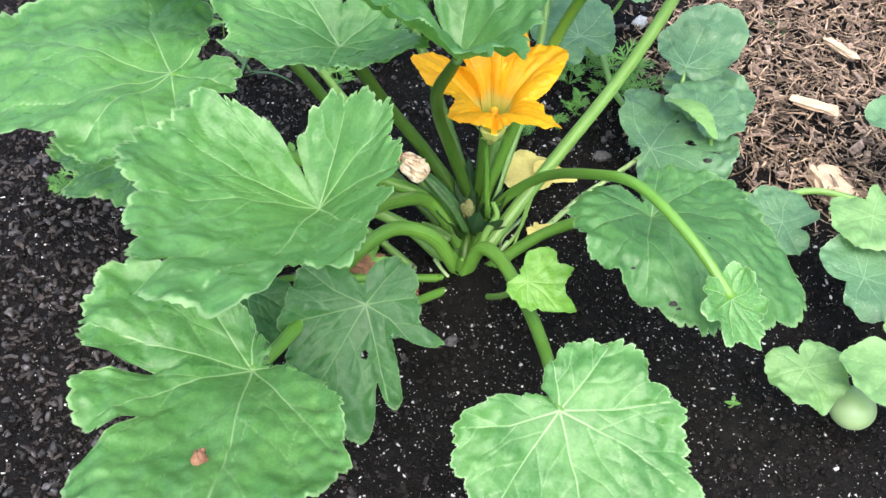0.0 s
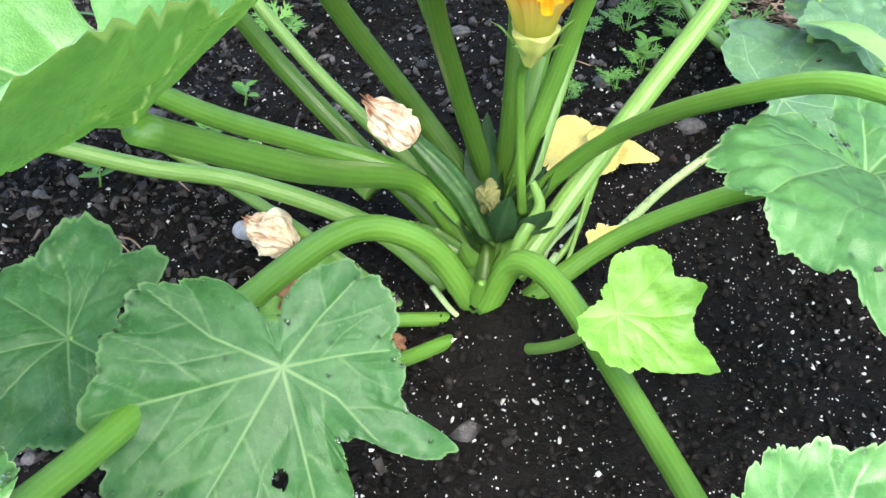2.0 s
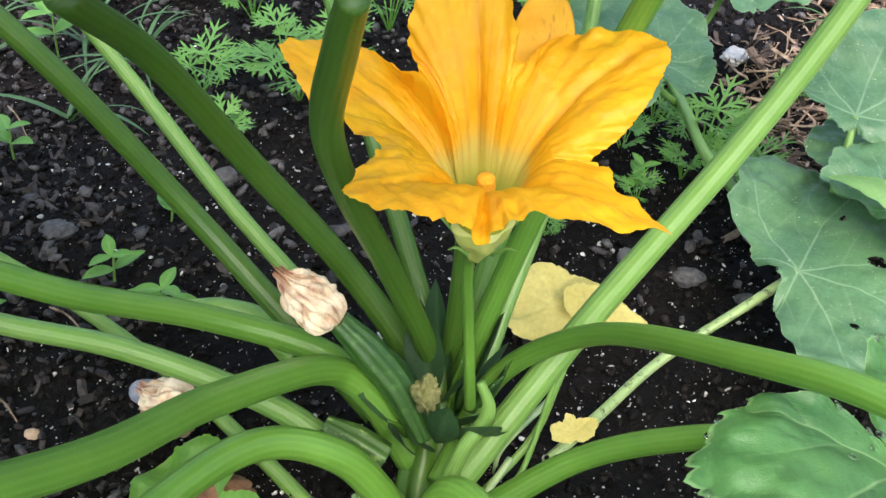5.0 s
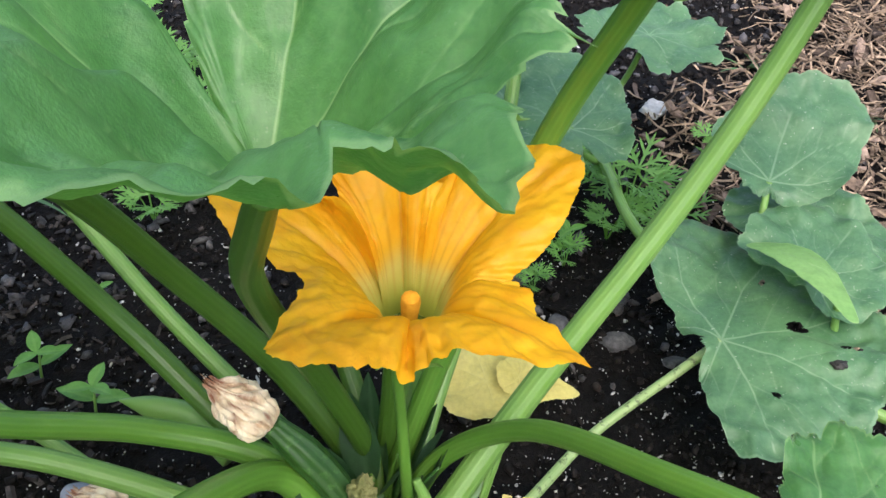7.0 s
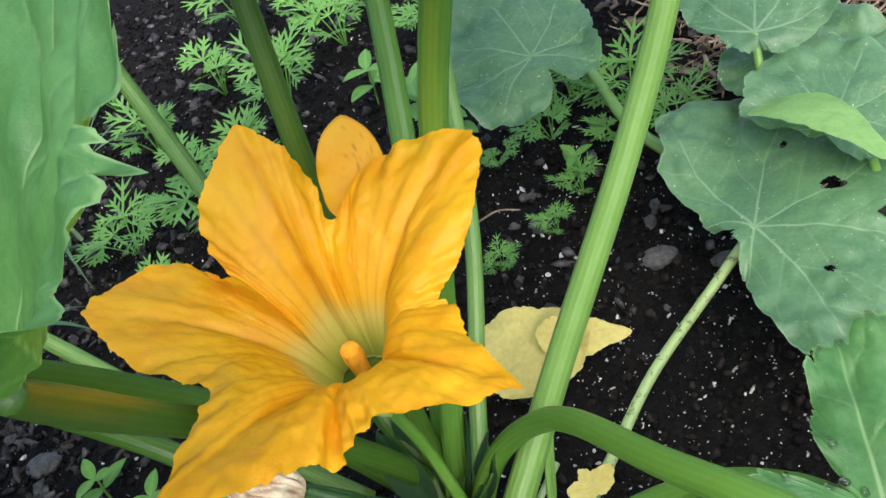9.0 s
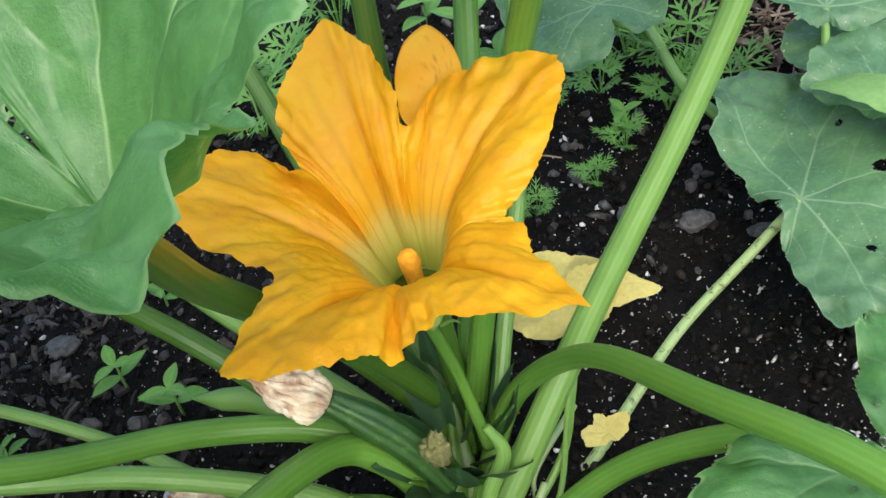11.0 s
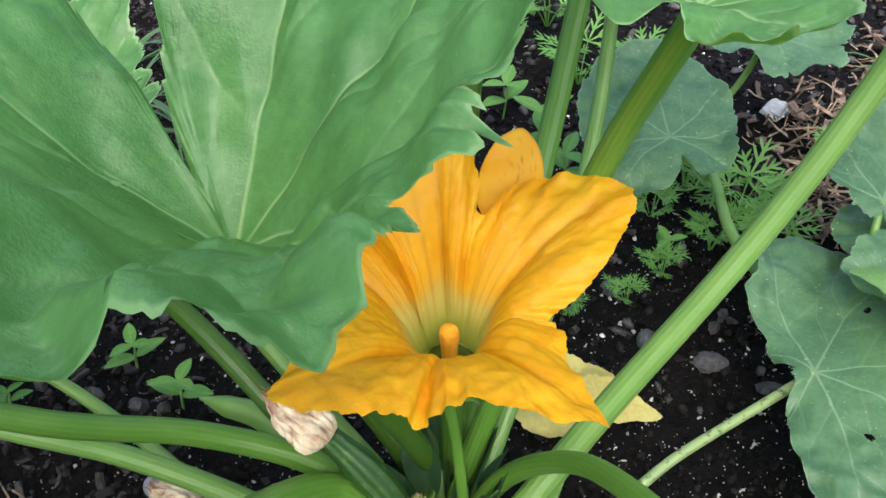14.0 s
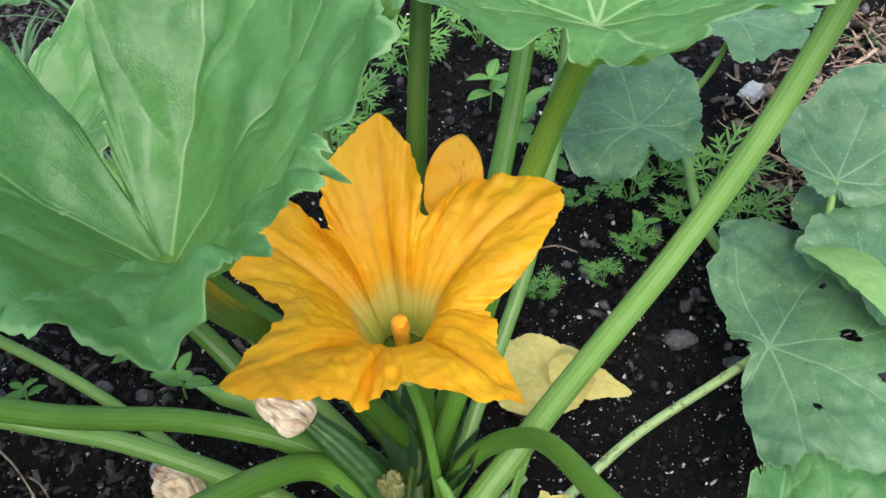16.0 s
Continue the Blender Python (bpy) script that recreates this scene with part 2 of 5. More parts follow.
def spline(points, n):
    """Catmull-Rom through points, n samples."""
    p = np.array(points, float)
    p = np.vstack([2 * p[0] - p[1], p, 2 * p[-1] - p[-2]])
    t = np.linspace(0, len(p) - 3 - 1e-6, n)
    i = t.astype(int)
    f = (t - i)[:, None]
    a, b, c, d = p[i], p[i + 1], p[i + 2], p[i + 3]
    return 0.5 * (2 * b + (c - a) * f + (2 * a - 5 * b + 4 * c - d) * f ** 2 + (3 * b - a - 3 * c + d) * f ** 3)


def grid_faces(rows, cols, closed):
    faces = []
    for i in range(rows - 1):
        for j in range(cols if closed else cols - 1):
            k = (j + 1) % cols
            faces.append((i * cols + j, i * cols + k, (i + 1) * cols + k, (i + 1) * cols + j))
    return faces


def tube_mesh(name, points, radii, mat, n=60, around=84, ribs=14, depth=0.014, girth=1.0):
    """A ribbed stalk along a smooth line."""
    c = spline(points, n)
    r = girth * np.interp(np.linspace(0, 1, n), np.linspace(0, 1, len(radii)), radii)
    tan = np.gradient(c, axis=0)
    tan /= np.linalg.norm(tan, axis=1)[:, None]
    u = np.cross(tan[0], (0.31, 0.2, 0.9))
    verts, rib = [], []
    ang = np.linspace(0, 2 * np.pi, around, endpoint=False)
    for i in range(n):
        u = u - tan[i] * (u @ tan[i])
        u /= np.linalg.norm(u)
        w = np.cross(tan[i], u)
        wave = np.cos(ribs * ang)
        rad = r[i] * (1 + depth * wave)
        verts.append(c[i] + np.outer(rad * np.cos(ang), u) + np.outer(rad * np.sin(ang), w))
        rib.append(0.5 + 0.5 * wave)
    verts = np.vstack(verts)
    faces = grid_faces(n, around, True)
    faces += [tuple(range(around))[::-1], tuple((n - 1) * around + j for j in range(around))]
    return mesh(name, verts, faces, mat, rib=np.concatenate(rib))


def smooth_noise(p, scale, seed=0.0):
    return np.array([noise.noise(Vector((x * scale + seed, y * scale - seed, z * scale + 1.7 * seed))) for x, y, z in p])


def radius_profile(lobes, ang, soft=2.5):
    """Leaf radius over the angle in degrees, from lobe tips and bays."""
    a = np.array([l[0] for l in lobes], float)
    r = np.array([l[1] for l in lobes], float)
    order = np.argsort(a)
    a, r = a[order], r[order]
    aa = np.concatenate([a - 360, a, a + 360])
    rr = np.concatenate([r, r, r])
    fine = np.arange(-180, 180, 0.5)
    v = np.interp(fine, aa, rr)
    k = np.exp(-0.5 * (np.arange(-16, 17) * 0.5 / soft) ** 2)
    k /= k.sum()
    v = np.convolve(np.concatenate([v[-16:], v, v[:16]]), k, "valid")
    return np.interp((ang + 180) % 360 - 180, np.append(fine, 180), np.append(v, v[0]))


def standard_lobes(size, tip, sharp=0.16, sinus=0.25, seed=1):
    """A five-lobed palmate leaf; its bay at the stalk opposite the tip."""
    rng = random.Random(seed)
    out = []
    depth = min(1.0, sharp / 0.12)
    for k, (a, r) in enumerate(((0, 1.0), (26, 0.82), (48, 0.98), (74, 0.78), (98, 0.9), (126, 0.74), (150, 0.72), (168, 0.5))):
        for s in ((1,) if a == 0 else (1, -1)):
            v = 0.96 - (0.96 - r) * depth if k % 2 and k < 6 else r
            v = v if k % 2 == 0 else v * (1 - sharp)
            out.append((tip + s * a + rng.uniform(-4, 4), size * v * rng.uniform(0.92, 1.06)))
    out.append((tip + 180, size * sinus))
    return [((a + 180) % 360 - 180, r) for a, r in out]


def leaf_mesh(name, at, normal, lobes, mat, sinus, seed=1, cup=0.0, droop=0.0, ruffle=0.006, puff=0.0036, teeth=0.0062,
              rings=64, spokes=560, mains=(0, 44, -44, 88, -88, 132, -132), tooth=0.0125, vein_width=1.0, cone=0.0, holes=(), frill=0.0095, pucker=1.0):
    """A lobed, toothed leaf blade, quilted between its veins and ruffled towards its margin."""
    rng = np.random.default_rng(seed)
    n = Vector(normal).normalized()
    e1 = Vector((0, 1, 0)).cross(n).normalized()
    e2 = n.cross(e1)
    ang = np.linspace(-180, 180, spokes, endpoint=False)
    R = radius_profile(lobes, ang, 1.15 if spokes > 350 else 2.0)
    A = np.radians(ang)
    size = float(np.percentile(R, 85))
    # small uneven teeth spaced along the margin
    edge = np.stack([R * np.cos(A), R * np.sin(A)], 1)
    step = np.linalg.norm(np.roll(edge, -1, 0) - edge, axis=1)
    arc = np.concatenate([[0], np.cumsum(step)[:-1]])
    whole = max(5, round(step.sum() / tooth))
    phase = arc / step.sum() * whole + 0.35 * np.sin(A * 5 + seed) + 0.25 * np.sin(A * 11 + 2 * seed)
    swell = 0.7 + 0.35 * np.sin(A * 7 + seed * 1.7) + 0.25 * np.sin(A * 17 + seed)
    saw = np.abs(np.sin(np.pi * phase)) ** 0.65
    scallop = np.abs(np.sin(np.pi * phase / 3.4 + seed)) ** 0.6 - 0.6
    R = R + min(teeth, 0.07 * size) * (swell * saw - 0.5 + 0.3 * np.abs(np.sin(np.pi * 2.6 * phase)) + 1.5 * scallop)
    R = np.maximum(R, 0.004)
    rho = np.linspace(0, 1, rings + 1)[1:] ** 0.85
    X = np.concatenate([[0], np.outer(rho, R * np.cos(A)).ravel()])
    Y = np.concatenate([[0], np.outer(rho, R * np.sin(A)).ravel()])
    RHO = np.concatenate([[0], np.repeat(rho, spokes)])
    TH = np.concatenate([[0], np.tile(A, rings)])
    rad = np.hypot(X, Y)
    # veins: mains from the stalk, each with side veins and short forks
    segs = []
    tip = sinus + 180
    for m in mains:
        a = np.radians(tip + m + rng.uniform(-5, 5))
        L = 0.93 * float(np.interp(np.degrees(a), ang, R, period=360))
        d = np.array([np.cos(a), np.sin(a)])
        q = np.array([-d[1], d[0]]) * rng.uniform(-0.09, 0.09) * L
        segs.append((0 * d, 0.5 * L * d + q, 1.0, 1.0))
        segs.append((0.5 * L * d + q, L * d, 1.0, 0.6))
        s = 0.2 * size * rng.uniform(0.8, 1.2)
        side = rng.choice((1, -1))
        while s < 0.86 * L:
            b = a + side * np.radians(44 + rng.uniform(-10, 10))
            e = np.array([np.cos(b), np.sin(b)])
            start = s * d + q * (1 - abs(2 * s / L - 1))
            ln = min(0.42 * size, 0.8 * (L - s)) * rng.uniform(0.75, 1.1) + 0.1 * size
            mid = start + 0.55 * ln * e
            g = b - side * np.radians(rng.uniform(5, 22))
            end = mid + 0.45 * ln * np.array([np.cos(g), np.sin(g)])
            segs.append((start, mid, 0.5, 1.0))
            segs.append((mid, end, 0.5, 0.6))
            for f in (0.45, 0.8):
                g = b + rng.choice((1, -1)) * np.radians(48)
                segs.append((start + f * ln * e, start + f * ln * e + 0.3 * ln * np.array([np.cos(g), np.sin(g)]), 0.22, 0.7))
            s += 0.11 * size * rng.uniform(0.7, 1.4)
            side = -side
    P = np.stack([X, Y], 1)
    dist = np.full(len(X), 1.0)
    vein = np.zeros(len(X))
    for a, b, w, top in segs:
        ab = b - a
        t = np.clip(((P - a) @ ab) / max(ab @ ab, 1e-9), 0, 1)
        q = a + t[:, None] * ab
        dd = np.hypot(*(P - q).T)
        wd = 0.0009 * (0.5 + 0.5 * w) * top * (1.05 - 0.4 * t) * vein_width * min(1.0, size / 0.12)
        vein = np.maximum(vein, (0.9 if w == 1 else 0.8 * w) * np.clip(1.6 - dd / wd, 0, 1))
        dist = np.minimum(dist, dd + 0.006 * (1 - w))
    vein = np.maximum(vein, 0.6 * (RHO > 0.975))
    inner = np.clip(RHO * 3, 0, 1)
    h = puff * (1 - np.exp(-(dist / (0.009 * min(1.0, size / 0.12))))) * inner
    if isinstance(cone, list):
        slope = np.interp(np.degrees(TH), [c[0] for c in cone], [c[1] for c in cone], period=360)
    elif not isinstance(cone, tuple):
        slope = cone
    else:
        slope = cone[0] + cone[1] * np.cos(TH - np.radians(cone[2]))
    h += slope * rad + cup * rad ** 2 / 0.15 - droop * rad ** 2 / 0.15
    def field(k, z):
        return np.array([noise.noise(Vector((x * k + seed * 3.1, y * k - seed, z + seed * 1.3))) for x, y in zip(X, Y)])
    scale = min(1.0, size / 0.15)
    wide, mid, fine = field(13 / max(scale, 0.4), 0.0), field(30 / max(scale, 0.4), 5.0), field(75, 9.0)
    rim = np.clip((RHO - 0.45) / 0.55, 0, 1) ** 1.6
    h += ruffle * 2.2 * wide * np.clip(rad / 0.05, 0, 1)
    h += scale * (0.003 * pucker * mid * inner + frill * rim * (1.1 * mid + 0.55 * wide + 0.35 * fine)) + 0.0022 * pucker * scale * fine * inner
    E1, E2, N, O = (np.array(v) for v in (e1, e2, n, at))
    V = O + np.outer(X, E1) + np.outer(Y, E2) + np.outer(h, N)
    faces = [(0, 1 + j, 1 + (j + 1) % spokes) for j in range(spokes)]
    for i in range(rings - 1):
        o = 1 + i * spokes
        for j in range(spokes):
            k = (j + 1) % spokes
            faces.append((o + j, o + spokes + j, o + spokes + k, o + k))
    if holes:
        bad = np.zeros(len(X), bool)
        for hx, hy, hr in holes:
            bad |= np.hypot(X - hx, Y - hy) < hr * (1 + 0.5 * fine)
        faces = [f for f in faces if not bad[list(f)].any()]
    return mesh(name, V, faces, mat, vein=vein)


# ---- ground ----
def ground():
    def axis(lo, hi, step, far):
        core = np.arange(lo, hi, step)
        out = step * 1.5 ** np.arange(1, 20)
        out = np.cumsum(out)
        return np.concatenate([lo - out[::-1] * far, core, core[-1] + out * far])
    xs, ys = axis(-0.9, 1.2, 0.011, 1.0), axis(0.3, 2.3, 0.011, 1.0)
    gx, gy = np.meshgrid(xs, ys)
    x, y = gx.ravel(), gy.ravel()
    z = np.zeros(len(x))
    for s, a in ((5, 0.010), (17, 0.007), (48, 0.005), (110, 0.003)):
        z += a * np.array([noise.noise(Vector((p * s, q * s, s * 0.37))) for p, q in zip(x, y)])
    # small mound round the crown of the plant
    z += 0.012 * np.exp(-((x - 0.17) ** 2 + (y - 1.0) ** 2) / 0.012) - 0.004
    z += 0.026 * np.exp(-((x - 0.19) ** 2 + (y - 0.988) ** 2) / 0.0011)
    me = mesh("ground", np.stack([x, y, z], 1), grid_faces(len(ys), len(xs), False), SOIL)
    ob = new("ground", me)
    tagged(ob, "dark damp garden soil with an uneven crumbly surface", "soil", kind="structure")
    return xs, ys, z.reshape(len(ys), len(xs))


GX, GY, GZ = ground()


def height(x, y):
    i = min(max(np.searchsorted(GX, x) - 1, 0), len(GX) - 2)
    j = min(max(np.searchsorted(GY, y) - 1, 0), len(GY) - 2)
    return float(GZ[j:j + 2, i:i + 2].mean())


PHI = (1 + 5 ** 0.5) / 2
ICO_V = np.array([(-1, PHI, 0), (1, PHI, 0), (-1, -PHI, 0), (1, -PHI, 0), (0, -1, PHI), (0, 1, PHI), (0, -1, -PHI), (0, 1, -PHI), (PHI, 0, -1), (PHI, 0, 1), (-PHI, 0, -1), (-PHI, 0, 1)]) / 1.902
ICO_F = [(0, 11, 5), (0, 5, 1), (0, 1, 7), (0, 7, 10), (0, 10, 11), (1, 5, 9), (5, 11, 4), (11, 10, 2), (10, 7, 6), (7, 1, 8), (3, 9, 4), (3, 4, 2), (3, 2, 6), (3, 6, 8), (3, 8, 9), (4, 9, 5), (2, 4, 11), (6, 2, 10), (8, 6, 7), (9, 8, 1)]
BOX_V = np.array([(x, y, z) for x in (-1, 0, 1) for y in (-1, 1) for z in (-1, 1)], float)
BOX_F = [(0, 1, 3, 2), (8, 10, 11, 9), (0, 4, 5, 1), (4, 8, 9, 5), (2, 3, 7, 6), (6, 7, 11, 10), (0, 2, 6, 4), (4, 6, 10, 8), (1, 5, 7, 3), (5, 9, 11, 7)]


def scatter(name, count, area, sizes, mat, label, category, seed, shape="lump", sink=0.3, keep=None, tilt=0.5, lift=0.0):
    """Many small loose pieces on the soil, in one mesh."""
    rng = np.random.default_rng(seed)
    base, fc = (ICO_V, ICO_F) if shape == "lump" else (BOX_V, BOX_F)
    verts, faces = [], []
    made = 0
    while made < count:
        x, y = rng.uniform(area[0], area[1]), rng.uniform(area[2], area[3])
        if keep and not keep(x, y, rng):
            continue
        s = np.array([rng.uniform(*r) for r in sizes]) * (0.6 + 0.8 * rng.random())
        v = base * s
        if shape == "lump":
            v = v * (1 + 0.28 * rng.standard_normal((len(v), 1)))
        else:
            v = v.copy()
            v[4:8, 2] += s[0] * rng.uniform(-0.25, 0.25)
            v += 0.14 * s * rng.standard_normal(v.shape)
        m = Euler((rng.normal(0, tilt), rng.normal(0, tilt), rng.uniform(0, 6.28))).to_matrix()
        v = v @ np.array(m).T + (x, y, height(x, y) + s[2] * (1 - sink) + lift * rng.random())
        o = len(verts) * len(base)
        verts.append(v)
        faces += [tuple(o + i for i in f) for f in fc]
        made += 1
    ob = new(name, mesh(name, np.vstack(verts), faces, mat, smooth=shape == "lump"))
    return tagged(ob, label, category, kind="stuff")


def bed(x, y, rng):
    # denser round the plant
    return rng.random() < np.exp(-((x - 0.25) ** 2 + (y - 0.95) ** 2) / 0.35) + 0.2


def near_bed(x, y, rng):
    return rng.random() < np.exp(-(max(0.0, np.hypot(x - 0.1, (y - 1.35) * 1.0) - 0.9) / 0.16) ** 2)


def bark_zone(x, y, rng):
    return rng.random() < 1 / (1 + np.exp((x + 0.07 + 0.25 * (y - 1.1)) * 24))


def shaving_zone(x, y, rng):
    return rng.random() < 1 / (1 + np.exp(-(x - 0.60 - 0.12 * np.sin(y * 7)) * 26)) * 1 / (1 + np.exp(-(y - 1.12) * 25)) * np.exp(-(max(0.0, np.hypot(x - 0.95, y - 1.6) - 0.42) / 0.12) ** 2)


scatter("soil_crumbs", 38000, (-1.0, 1.1, 0.35, 2.6), ((0.0006, 0.0045), (0.0006, 0.0042), (0.0006, 0.0036)), CRUMB, "loose dark crumbs of damp soil", "soil", 3, keep=near_bed)
scatter("perlite", 19000, (-0.6, 1.0, 0.4, 2.1), ((0.0002, 0.0012), (0.0002, 0.0008), (0.0002, 0.0007)), PERLITE, "small white perlite grains mixed into the soil", "perlite", 4, sink=0.0, keep=bed)
scatter("perlite_lumps", 1900, (-0.6, 1.0, 0.4, 2.1), ((0.0008, 0.0038), (0.0007, 0.002), (0.0006, 0.0018)), PERLITE, "larger white perlite lumps lying on the soil", "perlite", 14, sink=0.3, keep=bed)
scatter("bark_chips", 7000, (-0.8, 0.3, 0.35, 2.0), ((0.0012, 0.0085), (0.0009, 0.0028), (0.0007, 0.002)), BARK, "brown bark chips and twigs lying on the soil", "bark", 5, "chip", keep=bark_zone)
scatter("wood_shavings", 9500, (0.45, 1.5, 1.05, 2.4), ((0.003, 0.019), (0.0004, 0.0014), (0.0003, 0.0008)), STRAW, "pale brown shredded wood mulch in a loose heap", "mulch", 6, "chip", keep=shaving_zone, lift=0.03, tilt=0.35)
scatter("wood_chips", 1300, (0.45, 1.5, 1.05, 2.4), ((0.004, 0.016), (0.0018, 0.0055), (0.0008, 0.002)), CHIPS, "brown and grey flat wood chips in the mulch", "mulch", 26, "chip", keep=shaving_zone, lift=0.02, tilt=0.35)


def clod_zone(x, y, rng):
    back = 1 / (1 + np.exp(-(y - 1.28) * 22))
    side = 1 / (1 + np.exp((x + 0.05) * 20))
    return rng.random() < 0.004 + 0.6 * max(back, side)


scatter("soil_clods", 2400, (-0.7, 0.75, 0.45, 2.2), ((0.002, 0.009), (0.002, 0.008), (0.0015, 0.005)), CLOD, "grey clods and small stones among the soil", "soil", 21, keep=clod_zone)


# ---- the zucchini plant ----
PLANT = thing("zucchini_plant", (0.175, 1.03, 0.0), "large zucchini plant with lobed green leaves and open orange flower", "plant")


def stalk(points, radii, mat=STALK, parent=PLANT, label="", name="leaf_stalk", **k):
    return part(name, tube_mesh(name, points, radii, mat, girth=0.8 if name == "leaf_stalk" else 1.0, **k), parent, label)


def blade(at, normal, lobes, sinus, mat=LEAF, parent=PLANT, label="", **k):
    return part("leaf", leaf_mesh("leaf", at, normal, lobes, mat, sinus, **k), parent, label)


# crown
part("stem", tube_mesh("stem", [(0.178, 1.02, -0.03), (0.177, 1.04, 0.0), (0.18, 1.075, 0.03), (0.182, 1.12, 0.06)], (0.018, 0.019, 0.015, 0.004), STALK_DARK, ribs=5, depth=0.12), PLANT)

# stalks with leaves in the foreground
stalk([(0.168, 1.06, 0.018), (0.135, 1.075, 0.07), (0.106, 1.058, 0.112), (0.07, 0.956, 0.196), (0.058, 0.85, 0.284), (0.028, 0.748, 0.379)], (0.015, 0.0135, 0.0125, 0.011, 0.009))
L1 = [(117, .065), (97, .081), (70, .083), (40, .085), (25, .082), (7, .077), (-12, .09), (-25, .102), (-30, .088), (-34, .078), (-38, .09), (-44, .125), (-52, .13), (-62, .16), (-72, .226), (-78, .185), (-80.5, .165), (-82, .165), (-84, .19), (-86, .21), (-91, .257), (-96, .28), (-103, .27), (-108, .275), (-110, .265), (-111.5, .19), (-113, .19), (-115, .245), (-127, .2), (-140, .194), (-145, .165), (-150, .175), (-163, .18), (176, .17), (168, .148), (160, .155), (150, .153), (145, .12), (130, .085), (124, .02)]
leaf_a = blade((0.028, 0.748, 0.381), (0, 0, 1), L1, 122, seed=2, cone=[(-180, 0.55), (-110, 0.55), (-80, 0.6), (-62, 0.75), (-41, 0.95), (-21, 1.05), (8, 1.15), (47, 1.15), (80, 0.9), (116, 0.65), (150, 0.55), (180, 0.55)], ruffle=0.004)

stalk([(0.168, 1.01, 0.014), (0.126, 1.008, 0.085), (0.072, 0.979, 0.123), (0.022, 0.872, 0.158), (-0.01, 0.725, 0.21), (-0.032, 0.62, 0.262)], (0.015, 0.0135, 0.0125, 0.011, 0.009))
L2 = [(-10, .04), (-20, .075), (-28, .1), (-33, .128), (-44, .153), (-48, .188), (-59, .209), (-68, .223), (-82, .228), (-100, .229), (-120, .225), (-126, .21), (-128, .19), (-129, .12), (-132, .12), (-133, .165), (-142, .172), (-153, .17), (-160, .15), (-162, .1), (-166, .1), (-168, .15), (176, .169), (164, .178), (151, .182), (140, .15), (132, .11), (105, .06), (70, .03), (40, .015), (10, .02)]
leaf_b = blade((-0.032, 0.62, 0.265), (0, 0, 1), L2, 45, seed=3, cone=0.45, droop=0.09, ruffle=0.007)

stalk([(0.172, 0.995, -0.02), (0.15, 0.975, 0.004), (0.112, 0.93, 0.03), (0.085, 0.85, 0.11), (0.068, 0.757, 0.217)], (0.009, 0.008, 0.008, 0.007, 0.006))
L3 = [(-176, .09), (-160, .1), (-150, .102), (-141, .1), (-131, .111), (-110, .122), (-95, .145), (-84, .158), (-77, .162), (-72, .14), (-69.5, .085), (-67.5, .085), (-66, .12), (-61, .13), (-56, .12), (-50, .08), (-40, .045), (-30, .055), (-18, .1), (-13, .108), (-8, .07), (0, .062), (20, .06), (41, .068), (71, .066), (95, .045), (108, .02), (117, .02), (135, .05), (150, .068), (164, .085)]
leaf_c = blade((0.068, 0.757, 0.22), (0.2, -0.65, 0.73), L3, 112, LEAF_DARK, seed=4, ruffle=0.004, teeth=0.0036, holes=((0.012, -0.058, 0.0035),))

stalk([(0.178, 0.996, 0.022), (0.2, 0.994, 0.078), (0.229, 0.963, 0.09), (0.264, 0.889, 0.087), (0.285, 0.778, 0.129), (0.291, 0.676, 0.191), (0.288, 0.61, 0.239)], (0.013, 0.0125, 0.0115, 0.0095, 0.008))
L4 = [(-170, .1), (-147, .125), (-125, .134), (-96, .146), (-64, .161), (-36, .181), (-23, .17), (-12, .139), (7, .133), (20, .122), (26, .1), (37, .111), (54, .106), (62, .086), (75, .085), (105, .05), (130, .03), (151, .015), (170, .05)]
leaf_d = blade((0.29, 0.61, 0.24), (0.15, -0.4, 0.9), L4, 152, seed=5, ruffle=0.004)

stalk([(0.21, 1.02, 0.006), (0.285, 1.035, 0.07), (0.35, 1.01, 0.135), (0.39, 0.965, 0.19), (0.412, 0.914, 0.233)], (0.012, 0.0105, 0.01, 0.009, 0.008))
L5 = [(110, .037), (94, .065), (76, .092), (65, .102), (50, .112), (42, .12), (33, .132), (20, .135), (6, .14), (-14, .163), (-20, .186), (-31, .213), (-48, .2), (-60, .178), (-79, .188), (-93, .173), (-109, .152), (-112, .13), (-119, .141), (-137, .126), (-158, .113), (179, .09), (160, .057), (145, .02), (125, .015)]
leaf_e = blade((0.412, 0.914, 0.235), (0, 0, 1), L5, 130, LEAF_MID, seed=6, ruffle=0.005, cone=(0.64, -0.16, 55), droop=0.6)

# small pale young leaf
stalk([(0.196, 0.992, -0.015), (0.212, 0.965, 0.008), (0.235, 0.915, 0.07), (0.252, 0.88, 0.125), (0.262, 0.862, 0.158)], (0.0062, 0.006, 0.0055, 0.005, 0.004), STALK_PALE)
S1 = [(-167, .026), (-130, .033), (-93, .036), (-65, .04), (-38, .055), (-27, .075), (-10, .05), (8, .049), (24, .062), (39, .047), (52, .057), (73, .05), (96, .039), (107, .02), (147, .015), (170, .015)]
blade((0.262, 0.862, 0.16), (0.1, -0.4, 0.91), S1, 140, LEAF_YOUNG, seed=7, ruffle=0.003, puff=0.0012, teeth=0.0022, frill=0.006, rings=34, spokes=380, label="small pale yellow-green young leaf")

